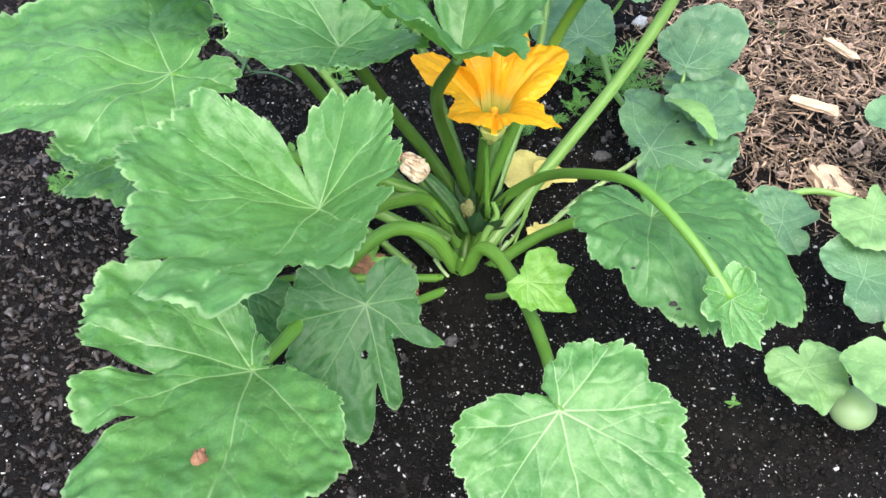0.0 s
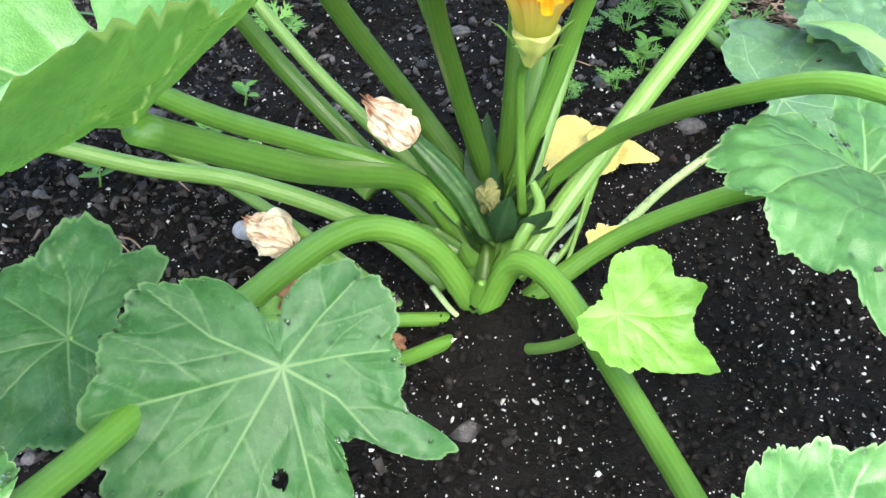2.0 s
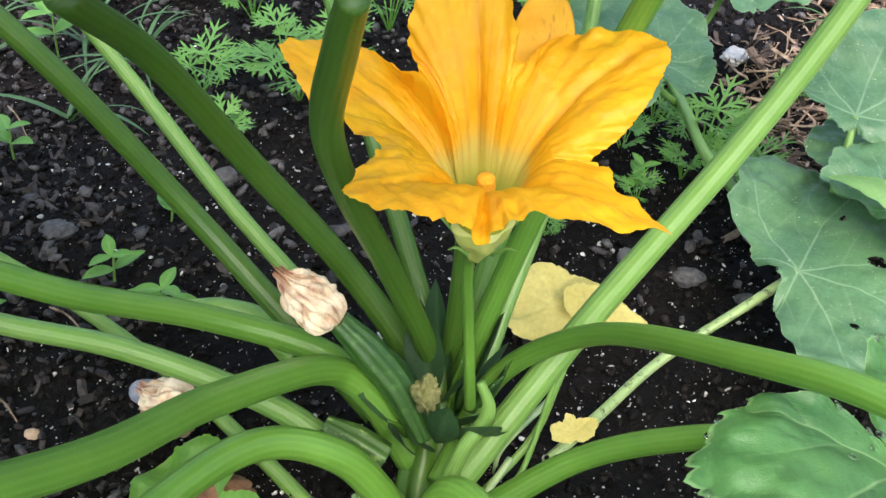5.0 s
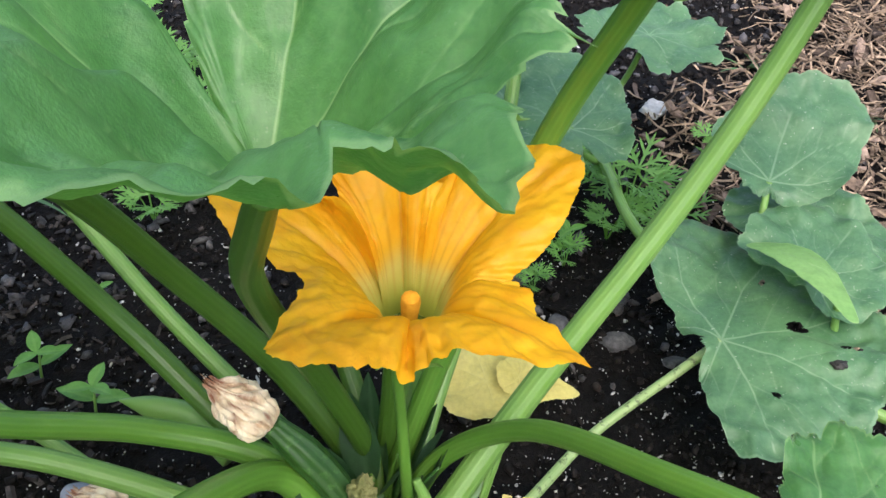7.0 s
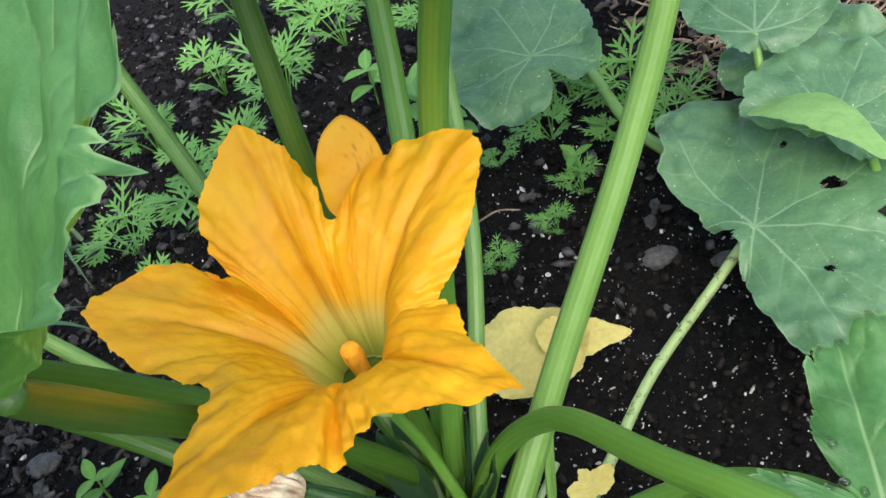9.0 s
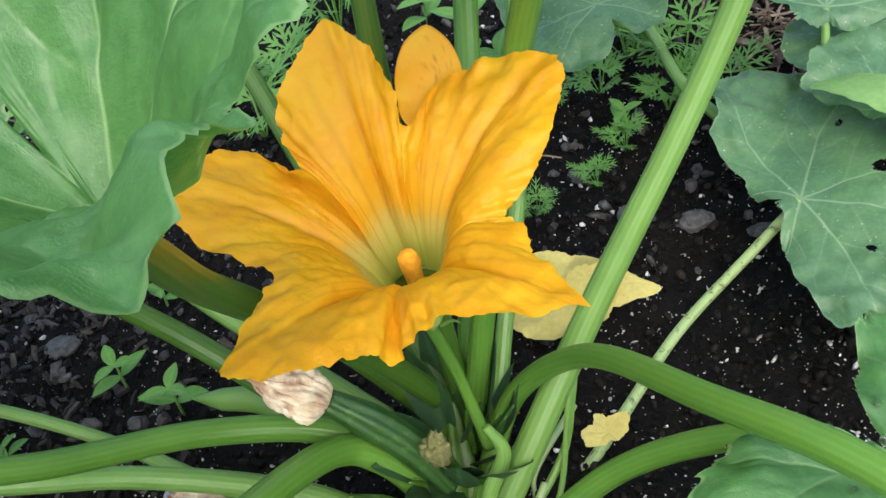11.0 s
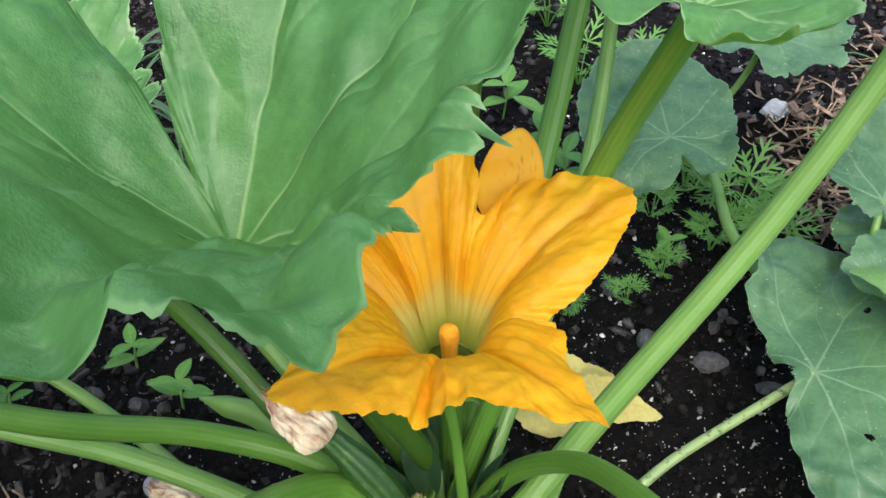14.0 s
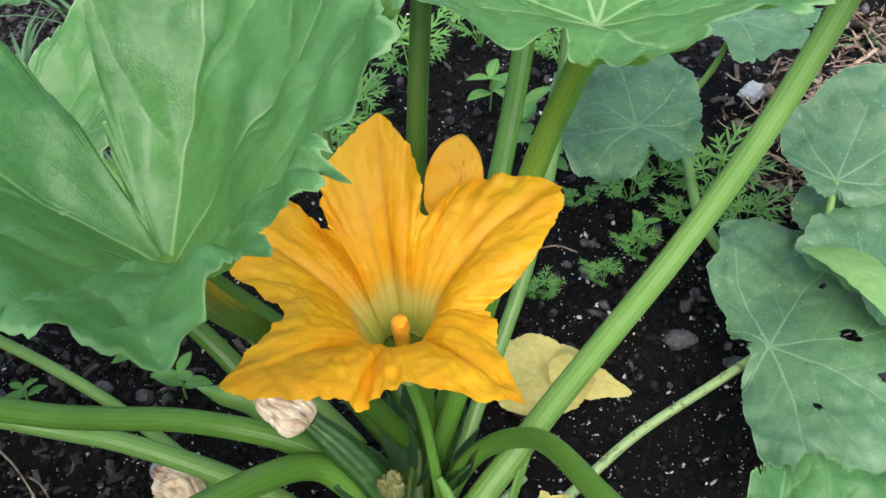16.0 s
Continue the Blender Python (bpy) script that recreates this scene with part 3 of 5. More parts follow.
# stalks to the left with their leaves
stalk([(0.153, 1.07, 0.044), (0.106, 1.09, 0.09), (0.025, 1.079, 0.131), (-0.05, 1.025, 0.202), (-0.126, 0.985, 0.287), (-0.2, 1.0, 0.357)], (0.013, 0.012, 0.011, 0.01, 0.009))
H1 = [(-170, .25), (-156, .242), (-140, .23), (-126, .16), (-117, .191), (-99, .177), (-78, .107), (-43, .06), (-30, .093), (-10, .096), (18, .04), (50, .04), (78, .1), (87, .172), (114, .24), (134, .28), (153, .3), (173, .28)]
blade((-0.2, 1.0, 0.36), (0.0, 0.05, 1.0), H1, 25, seed=8, ruffle=0.009)
stalk([(0.143, 1.04, 0.007), (0.074, 1.069, 0.049), (-0.037, 1.083, 0.085), (-0.141, 1.088, 0.099), (-0.3, 1.07, 0.165)], (0.013, 0.011, 0.01, 0.009), STALK_PALE)
stalk([(0.14, 0.996, -0.02), (0.04, 1.069, 0.01), (-0.045, 1.124, 0.03), (-0.151, 1.162, 0.075), (-0.3, 1.185, 0.149)], (0.008, 0.0075, 0.007, 0.006), STALK_PALE)
stalk([(0.155, 1.005, 0.0), (0.03, 0.95, 0.05), (-0.048, 0.915, 0.085), (-0.11, 0.86, 0.12)], (0.008, 0.007, 0.006, 0.005))
Q1 = standard_lobes(0.12, 200, seed=9)
blade((-0.11, 0.86, 0.122), (0.0, -0.2, 1.0), Q1, 20, LEAF_DARK, seed=9, ruffle=0.005, rings=36, spokes=220)
blade((-0.3, 1.07, 0.167), (-0.1, 0.0, 1.0), standard_lobes(0.14, 180, seed=10), 0, seed=10, rings=36, spokes=220)
blade((-0.3, 1.185, 0.151), (0.0, 0.0, 1.0), standard_lobes(0.11, 160, seed=11), -20, seed=11, rings=36, spokes=220)

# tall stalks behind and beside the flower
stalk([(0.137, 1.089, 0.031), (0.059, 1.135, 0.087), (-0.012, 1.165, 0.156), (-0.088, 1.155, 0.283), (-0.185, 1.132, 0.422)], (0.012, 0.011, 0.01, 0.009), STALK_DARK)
blade((-0.185, 1.132, 0.424), (0.1, 0.2, 0.97), standard_lobes(0.16, 150, seed=12), -30, seed=12, cone=0.3, rings=36, spokes=240)
stalk([(0.133, 1.123, 0.049), (0.02, 1.193, 0.124), (-0.062, 1.243, 0.2), (-0.125, 1.271, 0.268), (-0.219, 1.302, 0.366)], (0.009, 0.008, 0.007, 0.006), STALK_PALE)
blade((-0.219, 1.302, 0.368), (0.0, 0.1, 1.0), standard_lobes(0.13, 140, seed=13), -40, seed=13, rings=36, spokes=240)
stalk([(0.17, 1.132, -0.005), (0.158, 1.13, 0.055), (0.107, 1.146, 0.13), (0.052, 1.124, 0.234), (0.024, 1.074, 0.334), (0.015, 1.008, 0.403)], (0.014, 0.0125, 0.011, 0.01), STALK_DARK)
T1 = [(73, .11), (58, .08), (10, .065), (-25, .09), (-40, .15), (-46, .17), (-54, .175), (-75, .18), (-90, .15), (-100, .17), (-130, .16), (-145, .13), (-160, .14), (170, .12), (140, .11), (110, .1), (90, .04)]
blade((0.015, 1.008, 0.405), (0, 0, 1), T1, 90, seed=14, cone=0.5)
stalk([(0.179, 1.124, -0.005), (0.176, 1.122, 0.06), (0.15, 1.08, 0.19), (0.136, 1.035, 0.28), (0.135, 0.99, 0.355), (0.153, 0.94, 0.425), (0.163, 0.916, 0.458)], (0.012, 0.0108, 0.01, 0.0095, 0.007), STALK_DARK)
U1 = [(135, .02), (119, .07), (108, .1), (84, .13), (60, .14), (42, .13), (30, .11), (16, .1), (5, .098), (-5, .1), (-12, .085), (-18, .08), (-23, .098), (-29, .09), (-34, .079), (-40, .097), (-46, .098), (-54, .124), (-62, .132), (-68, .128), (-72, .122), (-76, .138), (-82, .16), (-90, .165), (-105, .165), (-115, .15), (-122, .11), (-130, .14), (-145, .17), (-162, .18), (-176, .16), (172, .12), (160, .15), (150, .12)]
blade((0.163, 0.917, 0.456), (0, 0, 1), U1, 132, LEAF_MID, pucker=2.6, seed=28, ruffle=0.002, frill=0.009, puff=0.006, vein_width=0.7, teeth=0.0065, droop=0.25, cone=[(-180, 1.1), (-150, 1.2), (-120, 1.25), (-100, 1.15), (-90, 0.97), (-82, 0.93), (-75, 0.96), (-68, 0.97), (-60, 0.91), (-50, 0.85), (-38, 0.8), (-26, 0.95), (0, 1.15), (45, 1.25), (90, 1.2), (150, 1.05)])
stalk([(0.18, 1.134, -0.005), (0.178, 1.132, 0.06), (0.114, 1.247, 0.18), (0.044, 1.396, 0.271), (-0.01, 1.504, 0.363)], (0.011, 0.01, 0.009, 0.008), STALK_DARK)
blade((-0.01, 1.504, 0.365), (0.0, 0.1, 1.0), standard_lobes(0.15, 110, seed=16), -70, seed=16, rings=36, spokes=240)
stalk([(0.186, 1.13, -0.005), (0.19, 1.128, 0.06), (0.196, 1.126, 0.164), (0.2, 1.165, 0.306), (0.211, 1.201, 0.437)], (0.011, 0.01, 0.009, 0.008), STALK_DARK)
blade((0.211, 1.201, 0.439), (0.0, 0.0, 1.0), standard_lobes(0.13, 80, seed=17), -100, seed=17, cone=0.3, rings=36, spokes=240)
stalk([(0.19, 1.132, -0.005), (0.198, 1.13, 0.06), (0.228, 1.211, 0.176), (0.25, 1.301, 0.27), (0.272, 1.378, 0.395)], (0.012, 0.0115, 0.011, 0.01))
blade((0.272, 1.378, 0.397), (0.0, 0.1, 1.0), standard_lobes(0.15, 60, seed=18), -120, seed=18, cone=0.3, rings=36, spokes=240)
stalk([(0.192, 1.122, -0.005), (0.202, 1.12, 0.06), (0.238, 1.132, 0.192), (0.283, 1.122, 0.35), (0.318, 1.09, 0.46)], (0.0115, 0.0105, 0.0095, 0.009))
blade((0.318, 1.09, 0.462), (0.0, 0.0, 1.0), standard_lobes(0.13, 70, seed=19), -110, seed=19, cone=0.4, rings=36, spokes=240)
stalk([(0.203, 1.08, 0.014), (0.223, 1.161, 0.053), (0.261, 1.272, 0.131), (0.282, 1.367, 0.222), (0.29, 1.45, 0.31)], (0.009, 0.008, 0.008, 0.007), STALK_PALE)
blade((0.29, 1.45, 0.312), (0.0, 0.0, 1.0), standard_lobes(0.1, 70, seed=22), -110, seed=22, rings=30, spokes=200)
stalk([(0.202, 1.043, 0.019), (0.293, 1.135, 0.113), (0.378, 1.197, 0.218), (0.434, 1.232, 0.31), (0.489, 1.264, 0.431)], (0.014, 0.0125, 0.0115, 0.011, 0.01), STALK_PALE)
blade((0.489, 1.264, 0.433), (0.1, 0.0, 1.0), standard_lobes(0.15, 30, seed=20), -150, seed=20, cone=0.3, rings=36, spokes=240)
# arching stalk
stalk([(0.19, 1.035, 0.027), (0.225, 1.11, 0.06), (0.283, 1.068, 0.157), (0.335, 0.945, 0.275), (0.378, 0.866, 0.33), (0.43, 0.79, 0.325), (0.475, 0.735, 0.29)], (0.0115, 0.0096, 0.0084, 0.0078, 0.0075))
blade((0.475, 0.735, 0.289), (0.5, -0.45, 0.75), standard_lobes(0.06, -40, seed=21), 140, seed=21, ruffle=0.006, rings=36, spokes=240)

# short side shoots at the crown
stalk([(0.192, 1.025, 0.032), (0.207, 1.038, 0.069), (0.221, 1.052, 0.09), (0.214, 1.06, 0.111)], (0.006, 0.0055, 0.005, 0.003), STALK_PALE, name="side_shoot")
stalk([(0.17, 1.0, 0.02), (0.172, 0.995, 0.045), (0.174, 0.99, 0.06)], (0.007, 0.006, 0.003), STALK, name="side_shoot")
stalk([(0.22, 1.04, 0.01), (0.255, 1.08, 0.03), (0.27, 1.1, 0.07), (0.28, 1.12, 0.1)], (0.003, 0.003, 0.0025, 0.002), STALK_PALE, name="tendril", ribs=3)
stalk([(0.23, 1.03, 0.01), (0.25, 1.06, 0.02), (0.268, 1.1, 0.075)], (0.0025, 0.0022, 0.002), STALK_PALE, name="tendril", ribs=3)


def crumpled(name, centre, size, mat, seed, squash=(1, 1, 1), parent=None, rough=0.35, freq=2.4, label=""):
    """A crumpled lump with folds."""
    bm = bmesh.new()
    bmesh.ops.create_icosphere(bm, subdivisions=4, radius=1)
    creases = []
    for v in bm.verts:
        p = v.co.copy()
        c1 = Vector((seed, 0, 0))
        fold = max(0.0, 1 - 3.2 * abs(noise.noise(p * freq + c1))) ** 2
        fine = max(0.0, 1 - 4 * abs(noise.noise(p * freq * 2.3 - c1))) ** 2
        k = 1 - rough * (0.6 * fold + 0.25 * fine) + 0.45 * rough * noise.noise(p * 1.3 + c1)
        creases.append(min(1.0, 0.9 * fold * max(0.0, 0.5 + 1.4 * noise.noise(p * 1.7 - c1)) + 0.25 * fine))
        v.co = Vector((p.x * squash[0], p.y * squash[1], p.z * squash[2])) * k * size + Vector(centre)
    me = bpy.data.meshes.new(name)
    bm.to_mesh(me)
    bm.free()
    me.attributes.new("crease", "FLOAT", "POINT").data.foreach_set("value", creases)
    me.materials.append(mat)
    me.polygons.foreach_set("use_smooth", [True] * len(me.polygons))
    return part(name, me, parent, label) if parent is not None else new(name, me)


# ---- the open flower ----
def flower():
    throat = np.array((0.207, 1.05, 0.262))
    # the wavy rim, petal by petal: bay, shoulder, tip, shoulder
    petals = (((0.157, 1.012, 0.333), (0.12, 1.034, 0.336), (0.095, 1.07, 0.351), (0.108, 1.094, 0.342), (0.133, 1.106, 0.332)),
              ((0.168, 1.072, 0.338), (0.161, 1.086, 0.348), (0.163, 1.1, 0.366), (0.193, 1.122, 0.388), (0.21, 1.111, 0.375), (0.218, 1.106, 0.355)),
              ((0.221, 1.088, 0.338), (0.238, 1.117, 0.34), (0.266, 1.12, 0.345), (0.296, 1.113, 0.348), (0.302, 1.1, 0.345), (0.291, 1.069, 0.335), (0.276, 1.05, 0.322)),
              ((0.26, 1.041, 0.311), (0.268, 1.034, 0.314), (0.274, 1.001, 0.322), (0.292, 0.96, 0.334), (0.269, 0.962, 0.333)),
              ((0.235, 0.97, 0.332), (0.218, 0.964, 0.328), (0.208, 0.96, 0.317), (0.201, 0.957, 0.333), (0.18, 0.941, 0.348), (0.151, 0.935, 0.36), (0.153, 0.973, 0.348)))
    tip_at = (2, 3, 3, 3, 5)
    n, rows = 700, 56
    P = [np.array(p) for petal in petals for p in petal]
    kind = [1.0 if k == 0 else (0.0 if k == t else None) for petal, t in zip(petals, tip_at) for k in range(len(petal))]
    m = len(P)
    knots = [k for k in range(m) if kind[k] is not None]
    knots.append(m + knots[0])
    values = [kind[k % m] for k in knots]
    R, near = [], []
    for j in range(n):
        u = j / n * m
        k, f = int(u), u % 1.0
        a, b, c, e = P[k - 1], P[k], P[(k + 1) % m], P[(k + 2) % m]
        smooth = 0.5 * (2 * b + (c - a) * f + (2 * a - 5 * b + 4 * c - e) * f * f + (3 * b - a - 3 * c + e) * f ** 3)
        R.append(0.45 * smooth + 0.55 * (b + (c - b) * f))
        near.append(np.interp(u, knots, values))
    R, near = np.array(R), np.array(near)
    for _ in range(2):
        R = 0.6 * R + 0.2 * (np.roll(R, 1, 0) + np.roll(R, -1, 0))
    ang = np.linspace(0, 2 * np.pi, n, endpoint=False)
    d = R - throat
    flat = d.copy()
    flat[:, 2] *= 0.2
    out = flat / np.linalg.norm(flat, axis=1)[:, None]
    axis = np.array((0.0, -0.12, 1.0))
    axis /= np.linalg.norm(axis)
    fray = np.array([noise.noise(Vector((*(p * 260),))) for p in R]) + 0.6 * np.array([noise.noise(Vector((*(p * 700),))) for p in R])
    V, along, vein = [], [], []
    for k in range(rows):
        s = k / (rows - 1)
        p0 = throat + 0.0155 * out - axis * 0.004
        p1 = throat + 0.024 * out + axis * 0.035
        p2 = 0.45 * R + 0.55 * (throat + axis * 0.06)
        q = (1 - s) ** 3 * p0 + 3 * (1 - s) ** 2 * s * p1 + 3 * (1 - s) * s * s * p2 + s ** 3 * R
        q = q + out * (0.0016 * s ** 8 * fray)[:, None]
        along.append(np.full(n, s))
        lines = sum(w * np.exp(-((near - at) / wd) ** 2) for at, wd, w in ((0.0, 0.03, 1.0), (0.2, 0.025, 0.6), (0.38, 0.025, 0.5), (0.56, 0.03, 0.45), (0.75, 0.03, 0.3)))
        vein.append(np.clip(0.8 * lines * (1.05 - s) ** 0.55 * np.clip(s * 4 - 0.3, 0, 1), 0, 1))
        V.append(q)
    V = np.array(V)
    # folds along the veins, pillows between them, crinkles towards the edge
    du, dv = np.gradient(V, axis=0), np.roll(V, -1, 1) - np.roll(V, 1, 1)
    nrm = np.cross(dv, du)
    nrm /= np.linalg.norm(nrm, axis=2)[:, :, None] + 1e-12
    nrm *= np.sign((nrm @ axis).mean())
    S = np.linspace(0, 1, rows)[:, None]
    lift = 0.0035 * np.sin(np.pi * S) * np.sin(np.pi * np.clip(near * 1.15, 0, 1)) - 0.0012 * np.sin(np.pi * np.minimum(1, 1.05 * S)) ** 0.6 * np.exp(-(near / 0.07) ** 2)
    flatV = V.reshape(-1, 3)
    n1, n2, n3 = (smooth_noise(flatV, k, z).reshape(rows, n) for k, z in ((55, 3.0), (130, 1.0), (290, 7.0)))
    lift = lift + S ** 1.3 * (0.0024 * n1 + 0.002 * n2 + 0.0009 * n3) + 0.0014 * S ** 6 * np.sin(ang * 37 + 3 * np.sin(ang * 5))
    V = (V + nrm * lift[:, :, None]).reshape(-1, 3)
    corolla = part("flower", mesh("flower", V, grid_faces(rows, n, True), PETAL, along=np.concatenate(along), vein=np.concatenate(vein)), PLANT, "wide open orange-yellow flower with crinkled pointed petals")
    back = leaf_mesh("petal", (0.23, 1.112, 0.318), (0.1, -0.85, 0.5), [(90, 0.052), (75, 0.044), (60, 0.034), (40, 0.022), (0, 0.012), (-90, 0.006), (180, 0.012), (140, 0.022), (120, 0.034), (105, 0.045)], PETAL, -90, seed=3, ruffle=0.003, puff=0.0, teeth=0.0, rings=20, spokes=120, mains=(0,), cup=-0.1)
    a = back.attributes.new("along", "FLOAT", "POINT")
    a.data.foreach_set("value", np.full(len(back.vertices), 0.8, dtype=np.float32))
    part("petal", back, corolla, "narrow petal standing behind the others")
    # calyx cup, its pointed sepals and the stalk below
    cup = tube_mesh("calyx", [(0.205, 1.056, 0.226), (0.206, 1.054, 0.238), (0.207, 1.051, 0.25), (0.207, 1.05, 0.2605)], (0.0042, 0.009, 0.0145, 0.0174), CALYX, n=20, ribs=5, depth=0.1)
    part("calyx", cup, corolla, "pale ribbed green cup under the petals")
    for k in range(5):
        a = k * 2 * math.pi / 5 + 0.4
        c, s = math.cos(a), math.sin(a)
        part("sepal", tube_mesh("sepal", [(0.207 + 0.012 * c, 1.047 + 0.012 * s, 0.245), (0.207 + 0.024 * c, 1.047 + 0.024 * s, 0.258), (0.207 + 0.032 * c, 1.047 + 0.032 * s, 0.262)], (0.0012, 0.0009, 0.0002), STALK_PALE, n=12, around=8, ribs=2), corolla)
    part("stamen", tube_mesh("stamen", [(0.207, 1.051, 0.258), (0.2075, 1.05, 0.275), (0.208, 1.049, 0.284), (0.208, 1.0485, 0.29), (0.208, 1.048, 0.2925)], (0.004, 0.0048, 0.0056, 0.005, 0.0012), ANTHER, n=30, around=36, ribs=9, depth=0.03), corolla, "thick orange pollen-covered stamen")
    # a solid disc; the hollow's shade is in its dark colour
    crumpled("throat", (0.207, 1.05, 0.2625), 0.0146, NECTAR_SHADE, 71.0, (1.0, 1.0, 0.3), corolla, 0.2, 2.0, "dark green disc standing in for the flower's shaded hollow")
    stalk([(0.208, 1.076, 0.063), (0.203, 1.085, 0.138), (0.2, 1.073, 0.205), (0.205, 1.057, 0.229)], (0.0044, 0.0038, 0.0036, 0.0044), STALK, name="flower_stalk", ribs=5)


flower()


def pleated(name, base, tip, width, seed, parent=None, label=""):
    """A shrivelled flower: a bag of loose pleats, its frayed end twisted shut."""
    rng = random.Random(seed)
    a, b = Vector(base), Vector(tip)
    d = b - a
    e1 = d.cross(Vector((0.3, 0.2, 1))).normalized()
    e2 = d.normalized().cross(e1)
    rows, cols = 46, 110
    V, crease = [], []
    for i in range(rows):
        s = i / (rows - 1)
        r = width * (0.3 + 0.72 * math.sin(math.pi * min(1.0, s * 1.12) ** 0.8) ** 0.75) * (1 if s < 0.8 else 1 - 0.25 * (s - 0.8) / 0.2)
        for j in range(cols):
            th = 2 * math.pi * j / cols
            w = th + 1.1 * s * s
            n1 = noise.noise(Vector((math.cos(w) * 2 + seed, math.sin(w) * 2, s * 2.2)))
            n2 = noise.noise(Vector((math.cos(w) * 4.5, math.sin(w) * 4.5 + seed, s * 4)))
            n3 = 1 - 2.4 * abs(noise.noise(Vector((math.cos(w) * 3.2 - seed, math.sin(w) * 3.2, s * 3.4))))
            fold = 0.45 * abs(math.sin(4 * w + 4.0 * n1 + seed)) ** 0.6 + 0.55 * min(1.0, max(0.0, 1 - n3))
            k = 0.6 + 0.4 * fold + 0.3 * n1 + 0.2 * n2
            fray = 0.2 * d.length * s ** 5 * noise.noise(Vector((th * 3, seed, 1.0)))
            V.append(a + d * (s + 0.05 * n2) + (e1 * math.cos(th) + e2 * math.sin(th)) * r * k + d.normalized() * fray)
            deep = max(0.0, 1 - 1.8 * fold)
            crease.append(min(1.0, 1.5 * deep * (0.35 + 0.8 * s) + max(0.0, s - 0.78) * 3.6 + max(0.0, n2 - 0.28) * 1.5))
    me = mesh(name, V, grid_faces(rows, cols, True), WILT, crease=crease)
    return part(name, me, parent, label) if parent is not None else new(name, me)


# young fruit with its withered blossom
fruit = part("young_zucchini", tube_mesh("young_zucchini", [(0.176, 1.06, 0.045), (0.158, 1.074, 0.078), (0.135, 1.083, 0.106), (0.113, 1.088, 0.13)], (0.008, 0.0115, 0.012, 0.008), FRUIT, ribs=8, depth=0.05), PLANT, "young dark green speckled zucchini")
pleated("withered_blossom", (0.112, 1.088, 0.129), (0.075, 1.09, 0.17), 0.0195, 4.0, fruit, "shrivelled cream blossom with brown frayed tip")
part("young_zucchini", tube_mesh("young_zucchini", [(0.15, 1.035, 0.05), (0.128, 1.04, 0.062), (0.108, 1.046, 0.07)], (0.012, 0.0115, 0.006), STRIPED, ribs=8, depth=0.06), PLANT, "small dark green striped zucchini at the crown")
part("cut_stalk", tube_mesh("cut_stalk", [(0.07, 1.13, 0.04), (0.035, 1.156, 0.052), (0.0, 1.163, 0.056), (-0.026, 1.169, 0.055)], (0.011, 0.011, 0.009, 0.001), STALK_PALE, ribs=3, depth=0.05), PLANT, "pale cut-off stalk end")
stalk([(0.181, 1.076, 0.02), (0.18, 1.068, 0.06), (0.177, 1.061, 0.086)], (0.005, 0.0045, 0.0045), STALK_DARK, name="side_shoot", n=20, around=24, ribs=5)
crumpled("stem_bud", (0.177, 1.06, 0.094), 0.013, DRY_BUD, 31.0, (0.8, 0.8, 1.25), PLANT, 0.75, 2.6, "dry greenish-brown bud at the crown")

# ---- the trailing vine beside it ----
VINE = thing("squash_vine", (0.45, 1.41, 0.0), "trailing squash vine with greyish spotted leaves creeping over the soil", "vine")
stalk([(0.36, 1.75, 0.03), (0.4, 1.62, 0.035), (0.41, 1.51, 0.05), (0.418, 1.42, 0.06), (0.445, 1.345, 0.065), (0.5, 1.27, 0.06), (0.62, 1.18, 0.04), (0.74, 1.2, 0.04), (0.86, 1.15, 0.04)], (0.0055,) * 5, STALK_PALE, VINE, "pale creeping stem", "vine_stem")
stalk([(0.255, 1.068, -0.004), (0.307, 1.122, 0.01), (0.358, 1.174, 0.025), (0.426, 1.213, 0.058), (0.462, 1.225, 0.088)], (0.006, 0.0055, 0.005, 0.005), VINE_STALK, VINE, "pale stalk with black blotches")
VL = [(-140, .02), (-115, .055), (-106, .085), (-95, .124), (-86, .129), (-76, .118), (-60, .135), (-40, .13), (-15, .13), (5, .14), (25, .14), (45, .15), (60, .155), (71, .15), (81, .16), (93, .162), (102, .15), (108, .105), (118, .1), (130, .05), (160, .015)]
vine_big = blade((0.462, 1.225, 0.09), (-0.05, 0.0, 1.0), VL, -170, VINE_LEAF, VINE, seed=31, puff=0.0015, ruffle=0.005, teeth=0.0028, holes=((0.062, 0.01, 0.0055), (0.068, 0.006, 0.003), (0.097, -0.014, 0.003), (0.105, -0.017, 0.0025), (0.05, 0.07, 0.0025), (0.03, -0.06, 0.0025)))
stalk([(0.5, 1.3, 0.05), (0.515, 1.34, 0.1), (0.524, 1.372, 0.147)], (0.005, 0.0045, 0.004), STALK_PALE, VINE)
V5 = [(-91, .012), (-150, .02), (162, .031), (138, .06), (118, .08), (98, .09), (84, .118), (68, .135), (52, .15), (40, .14), (28, .115), (20, .095), (-9, .06), (-40, .03)]
blade((0.524, 1.372, 0.148), (0.0, -0.35, 0.94), V5, -110, VINE_LEAF, VINE, seed=32, puff=0.001, rings=34, spokes=260, teeth=0.0026, ruffle=0.004, mains=(0, 38, -38, 70, -70))
stalk([(0.57, 1.24, 0.04), (0.56, 1.235, 0.08), (0.555, 1.24, 0.118)], (0.005, 0.0045, 0.004), STALK_PALE, VINE)
V3 = [(149, .068), (121, .074), (90, .088), (70, .096), (47, .084), (16, .062), (0, .069), (-24, .066), (-49, .055), (-71, .055), (-92, .041), (-130, .022), (-170, .028)]
